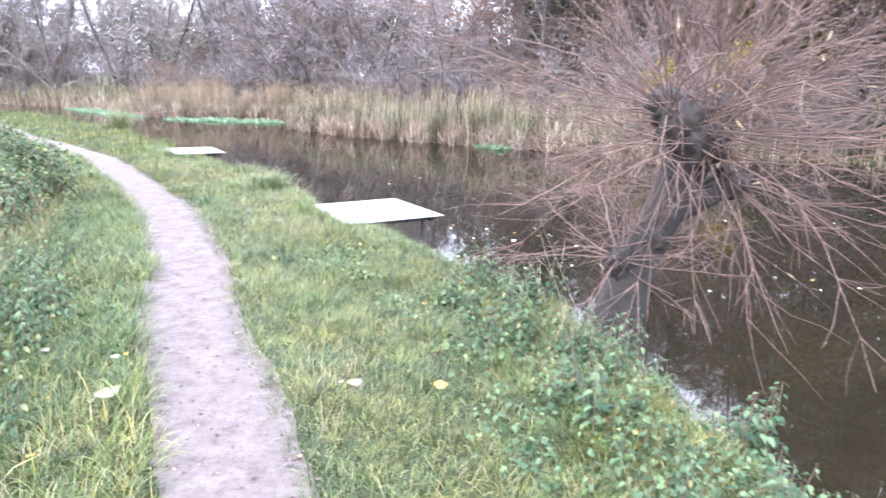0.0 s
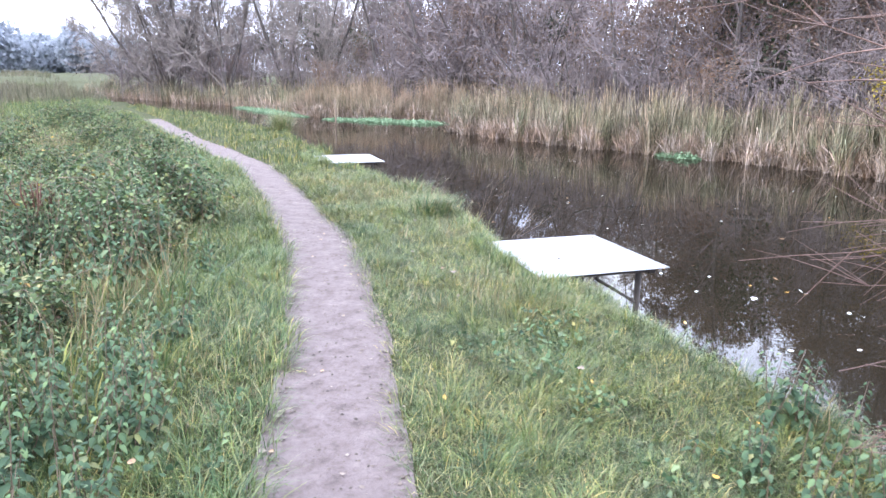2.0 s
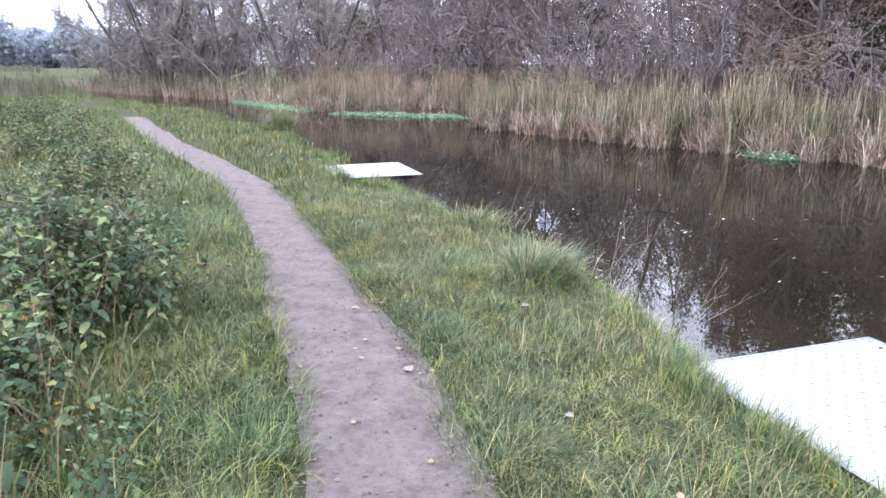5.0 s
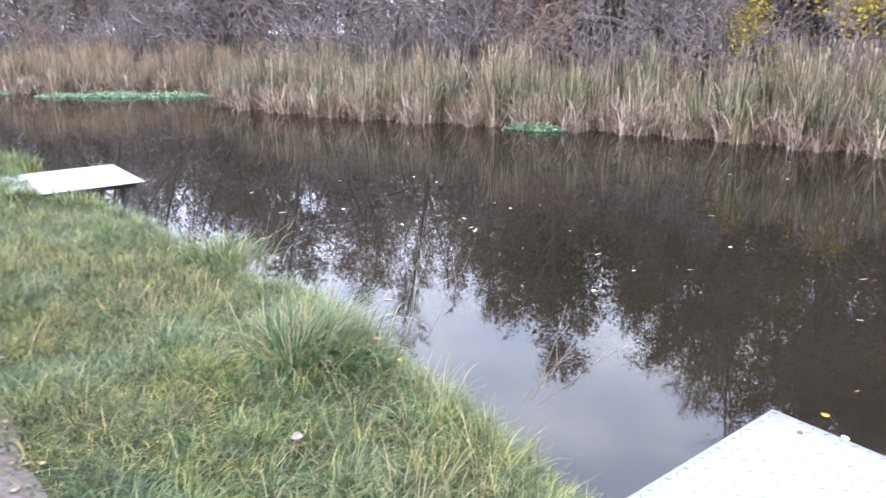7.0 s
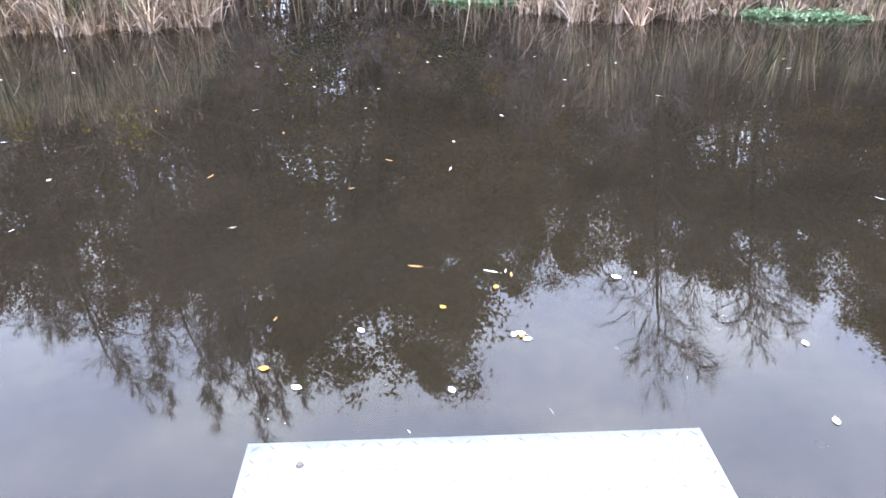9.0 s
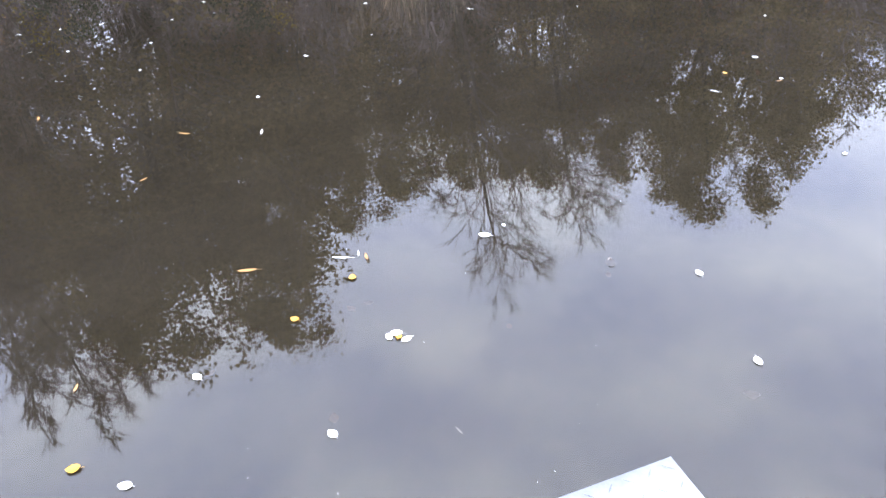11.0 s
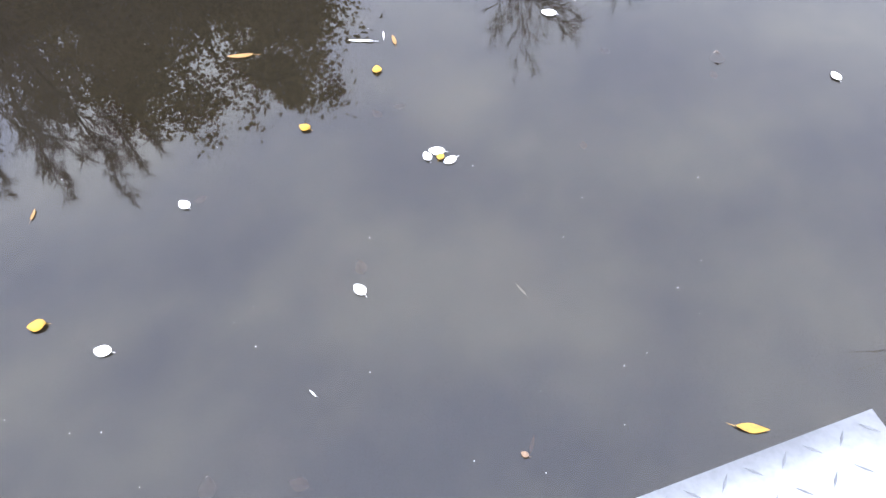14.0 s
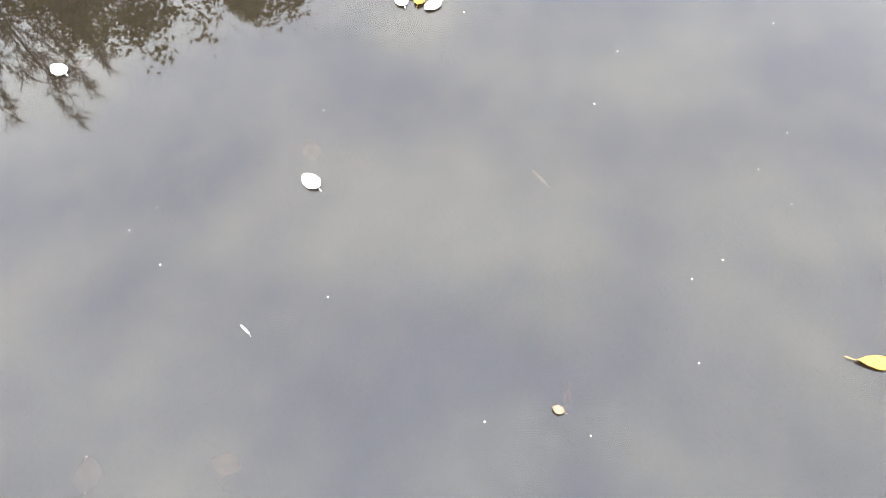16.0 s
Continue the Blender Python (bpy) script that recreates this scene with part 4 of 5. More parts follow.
reed_bed("reed_bed", "tall tan reeds standing along the far bank", index_of(6.4, 17.4), index_of(-7.6, 27.6), 3.0, 14500, 1.42, M_REED, M_STUBBLE, 101)
reed_bed("reed_bed", "russet-topped reeds round the bend of the river", index_of(-8.0, 29.0), index_of(-19.0, 35.5), 4.0, 11000, 1.5, M_REEDFAR, M_STUBBLE, 102)
reed_bed("reed_bed", "far olive reeds below the leaning willow", index_of(-20.0, 36.5), index_of(-48.0, 53.0), 3.0, 4000, 1.5, M_REED, M_STUBBLE, 103)
reed_bed("reed_bed", "thin scrubby reeds at the back of the inlet", index_of(9.5, 12.7), index_of(7.4, 18.8), 2.4, 260, 0.9, M_REEDFAR, M_STUBBLE, 104)
reed_bed("reed_bed", "greenish reeds beyond the inlet", index_of(12.6, -1.0), index_of(9.6, 13.0), 2.6, 6500, 1.45, M_REED, M_STUBBLE, 105)


def cress(x0, y0, x1, y1, wide, n, label, seed):
    q = np.random.default_rng(seed)
    t = q.random(n)
    c = np.stack([x0 + (x1 - x0) * t, y0 + (y1 - y0) * t, np.full(n, WATER_Z)], -1)
    prof = np.sqrt(np.clip(1 - (2 * t - 1) ** 2, 0.05, 1)) * (0.75 + 0.25 * np.sin(t * 19))
    c[:, 0] += q.normal(0, wide * 0.4, n) * prof
    c[:, 1] += q.normal(0, wide * 0.4, n) * prof
    c[:, 2] += np.abs(q.normal(0.03, 0.055, n)) * prof + 0.005
    v, f = leaves(c, q.uniform(0.04, 0.085, n), 0.55, q, 0.8, plain=True)
    top = thing("watercress_patch", label, "water plant", group="floating green plants")
    tagged(part("cress_leaves", mesh_of("cress_leaves", v, f, M_CRESS), top), kind="stuff")


cress(-14.6, 31.3, -8.4, 30.4, 0.9, 11000, "long raft of bright green watercress before the reeds", 201)
cress(-24.2, 39.2, -16.2, 32.4, 0.9, 9000, "far raft of pale green watercress along the bend", 202)
cress(-0.15, 21.25, 0.85, 20.65, 0.3, 2200, "small clump of watercress at the foot of reeds", 203)
cress(10.3, 15.3, 10.7, 13.7, 0.38, 3000, "bright green watercress patch in the inlet", 204)
cress(11.3, 10.0, 11.9, 7.8, 0.5, 3000, "watercress patch along the far edge", 205)

# ---- meadow and distance ----
# kind, x, y, turn, size
BRAMBLES = ((0, -4.9, 6.6, 0, 1.0), (0, -5.45, 7.75, 40, 1.12), (0, -7.3, 10.2, 100, 1.0), (1, -6.4, 6.4, 200, 1.0), (2, -4.0, 4.8, 10, 1.0), (2, -3.4, 3.7, 80, 0.9),
            (1, -8.6, 9.8, 300, 1.0), (0, -9.4, 12.4, 150, 0.9), (1, -11.2, 13.6, 70, 1.1), (0, -13.0, 15.5, 220, 1.0), (1, -7.6, 7.3, 10, 1.1), (2, -4.7, 3.4, 130, 1.1),
            (0, -10.8, 10.8, 190, 1.1), (1, -13.4, 12.2, 250, 1.3), (1, -16.6, 18.4, 20, 1.2), (0, -5.0, 5.0, 320, 0.8))
FALLEN = (([(1.4, 25.6, 1.0), (2.4, 25.5, 1.9), (4.2, 24.9, 1.6), (5.4, 24.3, 0.6)], 0.14, "dark wet fallen limb lying through the scrub", 31, M_DARKLIMB),
         ([(-3.0, 28.5, 2.6), (-0.5, 26.8, 1.9), (1.8, 25.0, 1.0), (2.6, 24.2, 0.2)], 0.035, "broken willow branch leaning on the bank", 32, M_DARKLIMB),
         ([(-2.0, 28.5, 3.2), (0.8, 26.8, 2.2), (3.0, 25.0, 1.2), (3.8, 24.2, 0.2)], 0.03, "broken willow branch leaning on the bank", 33, M_TWIG))
# kind, x, y, turn, size
FLOATING = (("pale", 0.161, 8.792, 60, 1.0), ("pale", 0.321, 9.399, 70, 1.0), ("pale", -0.172, 9.369, 100, 1.1), ("round", -0.149, 9.58, 120, 1.2), ("pale", 1.466, 8.524, 90, 1.3), ("round", 1.026, 9.036, 20, 1.0),
            ("pale", 1.317, 7.557, 30, 1.0), ("round", 0.705, 9.171, 80, 1.0), ("gold", 0.018, 7.798, -84, 1.0), ("pale", 0.7, 8.732, 100, 1.15), ("pale", 0.672, 8.682, 140, 1.0), ("pale", 0.672, 8.754, 40, 0.9), ("round", 0.679, 8.714, 0, 0.75),
            ("orange", 0.996, 9.536, 110, 1.1), ("straw", 1.168, 9.145, 100, 1.0), ("straw", 1.215, 9.075, 20, 0.5), ("orange", 1.195, 9.029, 30, 0.7), ("straw", -0.148, 8.803, 60, 0.28), ("pale", 1.57, 8.45, 40, 0.5), ("pale", 0.79, 7.38, 200, 1.0), ("brown", -0.169, 8.282, 80, 0.36), ("orange", 0.181, 9.825, 20, 0.5))
# kind, x, y, z, turn, size
SUNKEN = (("brown", 0.236, 8.817, -0.472, 30, 0.9), ("brown", 0.828, 8.97, -0.472, 60, 0.8), ("papery", 0.877, 8.909, -0.472, 100, 0.6), ("papery", 1.336, 7.928, -0.472, 10, 1.0), ("brown", 1.253, 7.934, -0.472, 200, 0.7),
          ("papery", 1.301, 8.299, -0.472, 70, 0.6), ("brown", 0.835, 8.301, -0.472, 20, 0.6), ("brown", 0.358, 9.369, -0.472, 140, 0.7), ("brown", -0.358, 8.754, -0.472, 90, 0.85), ("orange", -0.136, 8.271, -0.472, 0, 0.5), ("straw", 0.272, 8.38, -0.472, 50, 0.5),
          ("papery", -0.42, 8.95, -0.472, 20, 0.8), ("papery", 0.62, 7.42, -0.472, 90, 0.8))
# kind, x, y, z, tilt, turn, size, where
BIG_LEAVES = (("russet", -2.69, 4.2, 0.15, 60, 20, 0.62, "caught upright in long grass"), ("broad", -1.4, 2.77, 0.1, 10, 70, 1.3, "lying in the grass by the path"), ("russet", -0.25, 3.01, 0.1, 8, 40, 0.95, "lying on the grassy bank"),
              ("round", 0.18, 3.01, 0.11, 20, 0, 1.7, "lying among nettles"), ("round", -1.66, 2.34, 0.1, 20, 60, 1.6, "lying in long grass"), ("papery", -3.79, 8.51, 0.03, 4, 110, 0.9, "lying on the sandy path"), ("papery", -3.18, 7.75, 0.03, 4, 60, 0.9, "lying on the sandy path"),
              ("pale", -1.63, 3.26, 0.08, 15, 30, 1.0, "lying by the path edge"), ("gold", -1.59, 3.3, 0.08, 15, 90, 0.7, "lying by the path edge"))


def strew(n, box, seed, keep):
    """Points on the near bank inside a box for which keep(from lip, from track, x, y) holds."""
    q = np.random.default_rng(seed)
    x, y = q.uniform(box[0], box[1], n), q.uniform(box[2], box[3], n)
    a, p = to_line(x, y, LIP), to_line(x, y, TRACK)
    ok = keep(a, p, x, y, q)
    return x[ok], y[ok], a[ok], p[ok], q


def grass(name, label, n, box, seed, keep, length, width, mat, lean=(0.25, 0.3), droop=(0.3, 1.3), tuft=7, spread=0.035, segs=3):
    x, y, a, p, q = strew(n, box, seed, keep)
    size = 0.7 + 0.3 * wave(x, y, 1.6) + 0.25 * wave(x, y, 5.0)
    size = np.clip(size, 0.62, 1.5)
    tone = np.clip(0.5 + 0.2 * wave(x, y, 2.1) + q.normal(0, 0.24, len(x)), 0, 1)
    flow = 1.2 * wave(x, y, 0.9) + q.normal(0, 0.5, len(x))
    x, y, size, tone, flow = (np.repeat(c, tuft) for c in (x, y, size, tone, flow))
    dx, dy = q.normal(0, spread, len(x)), q.normal(0, spread, len(x))
    x, y = x + dx, y + dy
    m = len(x)
    turn = np.arctan2(dy + 0.5 * spread * np.sin(flow), dx + 0.5 * spread * np.cos(flow)) + q.normal(0, 0.55, m)
    z = height(x, y) - 0.01
    L = q.uniform(*length, m) * size
    v, f, al = blades(np.stack([x, y, z], -1), L, q.uniform(*width, m), turn, np.abs(q.normal(*lean, m)), q.uniform(*droop, m), 0.08, segs)
    return tagged(new(name, mesh_of(name, v, f, mat, al, tone=np.repeat(tone, 2 * (segs + 1)))), label, "grass", kind="stuff")


def off_path(p):
    return np.abs(p) > 0.31


def off_deck(x, y):
    # keeps the decks free of blades but for the tufts that lap over their landward edge
    ok = np.ones(x.shape, bool)
    for (fl, fr) in (((-0.885, 8.84), (-0.152, 7.766)), ((-5.79, 14.8), (-5.05, 13.74))):
        fl, fr = np.array(fl), np.array(fr)
        u = (fr - fl) / np.linalg.norm(fr - fl)
        w = np.array([-u[1], u[0]])
        s, t = (x - fl[0]) * u[0] + (y - fl[1]) * u[1], (x - fl[0]) * w[0] + (y - fl[1]) * w[1]
        ok &= ~((s > -0.1) & (s < 1.38) & (t > -1.2) & (t < 0.1))
    return ok


# verge between path and water
grass("grass_verge", "short trampled meadow grass on the bank", 50000, (-7, 2.6, 1.2, 12.5), 301, lambda a, p, x, y, q: (a < 0.12) & (p > 0.3) & off_deck(x, y), (0.08, 0.21), (0.0022, 0.0048), M_GRASS, (0.95, 0.4), (0.5, 1.8), 18, 0.036, 3)
grass("bank_edge_grass", "long green grass hanging over the bank edge", 11000, (-8, 2.6, 1.2, 16), 302, lambda a, p, x, y, q: (a > -0.4) & (a < 0.25) & off_deck(x, y) & (q.random(len(x)) < 0.8), (0.13, 0.3), (0.003, 0.006), M_LUSH, (0.6, 0.4), (0.7, 2.0), 15, 0.045)
grass("grass_verge_far", "meadow grass along the bend of the bank", 15000, (-24, -4, 11, 32), 303, lambda a, p, x, y, q: (a < 0.1) & (p > 0.3) & off_deck(x, y) & ((y > 12.5) | (x < -7)), (0.1, 0.24), (0.008, 0.016), M_GRASS, tuft=6, spread=0.06, segs=2)
# left of the path
grass("path_side_grass", "tall arching green grass beside the path", 26000, (-9.5, 1.2, 0.8, 13), 304, lambda a, p, x, y, q: (p < -0.3) & (p > -2.2), (0.13, 0.34), (0.0028, 0.0065), M_LUSH, (0.65, 0.4), (0.9, 2.3), 12, 0.034, 4)
grass("ground_thatch", "matted dead grass on the soil of the bank", 26000, (-7, 2.4, 1.0, 12.5), 311, lambda a, p, x, y, q: (a < 0.1) & (np.abs(p) > 0.36) & (p > -2.6) & off_deck(x, y), (0.05, 0.13), (0.003, 0.006), M_THATCH, (1.2, 0.25), (0.1, 0.5), 7, 0.05, 2)
grass("low_grass", "low green grass between path and brambles", 26000, (-7, 1.2, 0.8, 11), 312, lambda a, p, x, y, q: (p < -0.32) & (p > -2.4), (0.06, 0.17), (0.003, 0.006), M_GRASS, (0.6, 0.4), (0.4, 1.6), 8, 0.04, 2)
grass("path_side_grass_far", "green grass along the farther path side", 16000, (-20, -5, 11, 26), 314, lambda a, p, x, y, q: (p < -0.3) & (p > -2.6), (0.14, 0.32), (0.007, 0.013), M_LUSH, (0.5, 0.4), (0.5, 1.8), 7, 0.05, 2)
grass("path_edge_grass", "short grass creeping over the path edges", 9000, (-9, 1.8, 0.6, 14), 305, lambda a, p, x, y, q: (np.abs(p) > 0.27) & (np.abs(p) < 0.42), (0.03, 0.09), (0.003, 0.006), M_GRASS, (0.5, 0.4), (0.3, 1.5))
grass("dry_grass", "withered straw grass among the green", 3500, (-6, 2, 1, 12), 306, lambda a, p, x, y, q: (a < 0.1) & (np.abs(p) > 0.4) & (p > -1.6) & off_deck(x, y) & (wave(x, y, 1.1) > 0.1), (0.12, 0.3), (0.003, 0.006), M_DRYGRASS, (0.5, 0.4), (0.4, 1.8))
grass("meadow_grass_left", "rough grass between brambles in the meadow", 16000, (-30, 0, 0, 40), 307, lambda a, p, x, y, q: (p < -1.0) & (p > -14), (0.2, 0.5), (0.009, 0.018), M_LUSH, (0.3, 0.3), (0.4, 1.5), 5, 0.1, 2)
grass("far_sedge", "brown sedge and rushes across the far meadow", 26000, (-230, -8, 14, 190), 308, lambda a, p, x, y, q: (p < -6) & (q.random(len(x)) < np.clip(60 / np.hypot(x, y), 0.25, 1)), (0.6, 1.2), (0.04, 0.09), M_SEDGE, (0.1, 0.15), (0.1, 0.7), 4, 0.25, 2)
grass("near_sedge", "brown sedge standing behind the brambles", 22000, (-60, -7, 6, 60), 313, lambda a, p, x, y, q: (p < -4.6) & (q.random(len(x)) < 0.9), (0.4, 0.85), (0.014, 0.03), M_SEDGE, (0.2, 0.2), (0.2, 1.0), 5, 0.16, 2)
grass("dead_bramble_grass", "bleached dead grass standing through the brambles", 5200, (-14, -1, 2.2, 16), 315, lambda a, p, x, y, q: (p < -1.1) & (p > -6.5) & (wave(x, y, 1.3) > -0.25), (0.35, 0.8), (0.003, 0.007), M_DRYGRASS, (0.3, 0.25), (0.2, 1.4), 5, 0.08, 4)
grass("lush_tufts", "darker green grass tufts scattered over the verge", 3600, (-7, 2.4, 1.2, 13), 309, lambda a, p, x, y, q: (a < 0.1) & (p > 0.4) & off_deck(x, y) & (wave(x, y, 2.3) + 0.5 * wave(x, y, 6.1) > 0.15), (0.13, 0.3), (0.0025, 0.0055), M_LUSH, (0.8, 0.4), (0.8, 2.2), 46, 0.042, 5)
grass("straw_patches", "flattened yellowed grass patches on the verge", 1500, (-7, 2.4, 1.2, 13), 310, lambda a, p, x, y, q: (a < -0.1) & (p > 0.35) & off_deck(x, y) & (wave(x, y, 1.9) < -0.3), (0.1, 0.22), (0.003, 0.006), M_DRYGRASS, (1.1, 0.3), (0.2, 0.8), 14, 0.06, 2)


def deck_fringe(fl, fr, deep, n, seed, label):
    """Grass that laps over the landward edge of a deck."""
    q = np.random.default_rng(seed)
    fl, fr = np.array(fl), np.array(fr)
    u = (fr - fl) / np.linalg.norm(fr - fl)
    w = np.array([-u[1], u[0]])
    s, d = q.uniform(-0.12, 1.42, n), -1.2 - 0.16 + deep * q.random(n) ** 1.6
    side = q.random(n) < 0.3
    s, d = np.where(side, np.where(q.random(n) < 0.5, -0.05, 1.35) + q.normal(0, 0.03, n), s), np.where(side, q.uniform(-1.32, -1.05, n), d)
    keep = np.sin(s * 9.0 + seed) + 0.7 * np.sin(s * 23.0) + q.normal(0, 0.6, n) > -0.5
    s, d = np.repeat(s[keep], 10), np.repeat(d[keep], 10)
    x, y = fl[0] + u[0] * s + w[0] * d + q.normal(0, 0.025, len(s)), fl[1] + u[1] * s + w[1] * d + q.normal(0, 0.025, len(s))
    m = len(x)
    toward = math.atan2(w[1], w[0])
    v, f, al = blades(np.stack([x, y, height(x, y) - 0.01], -1), q.uniform(0.07, 0.2, m), q.uniform(0.003, 0.007, m), toward + q.normal(0, 1.1, m), np.abs(q.normal(0.35, 0.35, m)), q.uniform(0.5, 2.0, m), 0.08, 4)
    tagged(new("deck_edge_grass", mesh_of("deck_edge_grass", v, f, M_LUSH, al)), label, "grass", kind="stuff")


deck_fringe((-0.885, 8.84), (-0.152, 7.766), 0.15, 420, 321, "long grass lapping over the landing stage's landward edge")
deck_fringe((-5.79, 14.8), (-5.05, 13.74), 0.36, 560, 322, "long grass half burying the second stage")


def bank_weeds():
    """Ground ivy, dock and clover leaves low in the turf."""
    x, y, a, p, q = strew(9000, (-6.5, 2.4, 0.8, 12), 331, lambda a, p, x, y, q: (a < 0.12) & (np.abs(p) > 0.42) & (p > -1.6) & ((y < 6.0) | (p < 0)) & off_deck(x, y) & (wave(x, y, 1.4) + 0.8 * wave(x, y, 4.2) + np.clip(2.2 - y * 0.35, -0.6, 1.2) * (a > -1.4) > 0.8))
    k = np.repeat(np.arange(len(x)), 7)
    m = len(k)
    c = np.stack([x[k] + q.normal(0, 0.045, m), y[k] + q.normal(0, 0.045, m), np.zeros(m)], -1)
    c[:, 2] = height(c[:, 0], c[:, 1]) + q.uniform(0.05, 0.15, m)
    v, f = leaves(c, q.uniform(0.018, 0.05, m), 0.6, q, 0.72)
    tagged(new("bank_weeds", mesh_of("bank_weeds", v, f, M_NETTLE)), "small broad green leaves of weeds in the turf", "weeds", kind="stuff")


bank_weeds()


def tussock(label, x, y, n, tall, mats, seed, flow=(0.0, 0.0)):
    q = np.random.default_rng(seed)
    top = thing("grass_tussock", label, "grass tussock", (x, y, float(height(x, y))), group="tussocks on the bank edge")
    for name, mat, m in mats:
        m = int(n * m)
        b = np.stack([q.normal(0, 0.12, m), q.normal(0, 0.12, m), np.full(m, -0.02)], -1)
        az = np.arctan2(b[:, 1] + flow[1] * 0.12, b[:, 0] + flow[0] * 0.12) + q.normal(0, 0.6, m)
        v, f, al = blades(b, tall * q.uniform(0.5, 1.1, m), q.uniform(0.004, 0.008, m), az, np.abs(q.normal(0.4, 0.3, m)), q.uniform(0.9, 2.6, m), 0.08, 5)
        tagged(part(name, mesh_of(name, v, f, mat, al), top), kind="stuff")
    return top


tussock("arching dark grass tussock with dry straw skirt", -2.8, 9.5, 1000, 0.36, (("green_growth", M_LUSH, 0.5), ("dark_growth", M_TUFT, 0.4), ("dry_growth", M_DRYGRASS, 0.25)), 401, (0.83, 0.55))
tussock("grass tussock at the bank edge", -3.65, 11.15, 600, 0.32, (("green_growth", M_LUSH, 0.8), ("dry_growth", M_DRYGRASS, 0.2)), 402)
tussock("dark green rush tussock beside the bank", -10.6, 19.9, 900, 0.85, (("green_growth", M_LUSH, 0.7), ("dry_growth", M_DRYGRASS, 0.25)), 403)
tussock("coarse grass tussock below the platform", -0.35, 7.0, 500, 0.32, (("green_growth", M_LUSH, 0.6), ("dry_growth", M_DRYGRASS, 0.35)), 404)


# ---- nettles, brambles ----
def nettle(seed, tall, pairs, leaf=0.06):
    q = np.random.default_rng(seed)
    top = thing("nettle", "green stinging nettle with toothed leaves", "nettle", group="nettles by the path")
    centres, dirs, sizes = [], [], []
    for s in range(5):
        b = np.array([q.normal(0, 0.08), q.normal(0, 0.08), -0.03])
        d = np.array([q.normal(0, 0.16), q.normal(0, 0.16), 1])
        h = tall * q.uniform(0.45, 1.05)
        pts, _ = wander(b, d / np.linalg.norm(d), h, 5, 0.05, 0.03, q)
        stem = Tubes()
        stem.add(pts, np.linspace(0.0035, 0.0015, 6), 4)
        part("stem", stem.mesh("stem", M_STEM), top)
        for k in range(pairs):
            u = 0.15 + 0.85 * k / (pairs - 1)
            i = min(int(u * 5), 4)
            p = pts[i] + (pts[i + 1] - pts[i]) * (u * 5 - i)
            a0 = (k % 2) * math.pi / 2 + q.normal(0, 0.2)
            for a in (a0, a0 + math.pi):
                centres.append(p)
                dirs.append((math.cos(a), math.sin(a), q.uniform(-0.75, 0.0) - 0.3 * (1 - u)))
                sizes.append(leaf * (1.15 - 0.75 * u) * q.uniform(0.8, 1.2))
    lv, lf, n = [], [], 0
    for p, d, s in zip(centres, dirs, sizes):
        d = np.array(d) / np.linalg.norm(d)
        side = np.cross(d, (0, 0, 1))
        side /= np.linalg.norm(side)
        nn = np.cross(side, d)
        o = p + d * 0.012
        rows = ((0.0, 0.0), (0.18, 0.26), (0.42, 0.27), (0.72, 0.16), (1.0, 0.0))
        for t, w in rows:
            mid = o + d * s * t - nn * s * 0.25 * t * t
            if w:
                lv += [mid + side * s * w + nn * s * 0.06, mid, mid - side * s * w + nn * s * 0.06]
            else:
                lv += [mid]
        lf += [(n, n + 1, n + 2), (n, n + 2, n + 3)]
        for j in (1, 4):
            lf += [(n + j, n + j + 3, n + j + 4, n + j + 1), (n + j + 1, n + j + 4, n + j + 5, n + j + 2)]
        lf += [(n + 7, n + 10, n + 8), (n + 8, n + 10, n + 9)]
        n += 11
    tagged(part("foliage", mesh_of("foliage", lv, lf, M_NETTLE), top, "toothed grey-green leaves"), kind="stuff")
    return top


NETTLES = [nettle(501, 0.54, 12, 0.06), nettle(502, 0.4, 10, 0.064), nettle(503, 0.27, 8, 0.055)]
placed_nettles = set()


def put_nettle(i, x, y, turn, size):
    m = pose(x, y, float(height(x, y)), 0, 0, turn)
    if i in placed_nettles:
        ob = copy_thing(NETTLES[i], m)
    else:
        ob = NETTLES[i]
        ob.matrix_world = m
        placed_nettles.add(i)
    ob.scale = (size, size, size)


q = np.random.default_rng(55)
x, y, a, p, q = strew(2600, (-8, 1.5, 0.6, 10), 511, lambda a, p, x, y, q: (p < -0.85) & (p > -3.2) & (q.random(len(x)) < np.clip(0.4 + wave(x, y, 0.9), 0.1, 1)))
for k in range(min(len(x), 145)):
    put_nettle(int(q.integers(0, 2 if p[k] < -1.1 else 3)), x[k], y[k], q.uniform(0, 360), q.uniform(0.95, 1.4) if p[k] < -1.1 else 0.85)
for k in range(46):
    x, y = -2.75 + q.normal(0, 0.5), 3.3 + q.normal(0, 0.6)
    if to_line(np.array([x]), np.array([y]), TRACK)[0] < -0.8:
        put_nettle(int(q.integers(0, 2)), x, y, q.uniform(0, 360), q.uniform(0.95, 1.3))
for k in range(44):
    x, y = -5.2 + q.normal(0, 0.9), 6.6 + q.normal(0, 1.3)
    if to_line(np.array([x]), np.array([y]), TRACK)[0] < -1.1:
        put_nettle(int(q.integers(0, 2)), x, y, q.uniform(0, 360), q.uniform(1.2, 1.75))
# low nettles by the willow
x, y, a, p, q = strew(1400, (0.0, 2.2, 1.6, 6.6), 512, lambda a, p, x, y, q: (a < 0.15) & (a > -1.0) & (p > 0.75))
for k in range(min(len(x), 62)):
    put_nettle(int(q.integers(1, 3)), x[k], y[k], q.uniform(0, 360), q.uniform(0.85, 1.25))


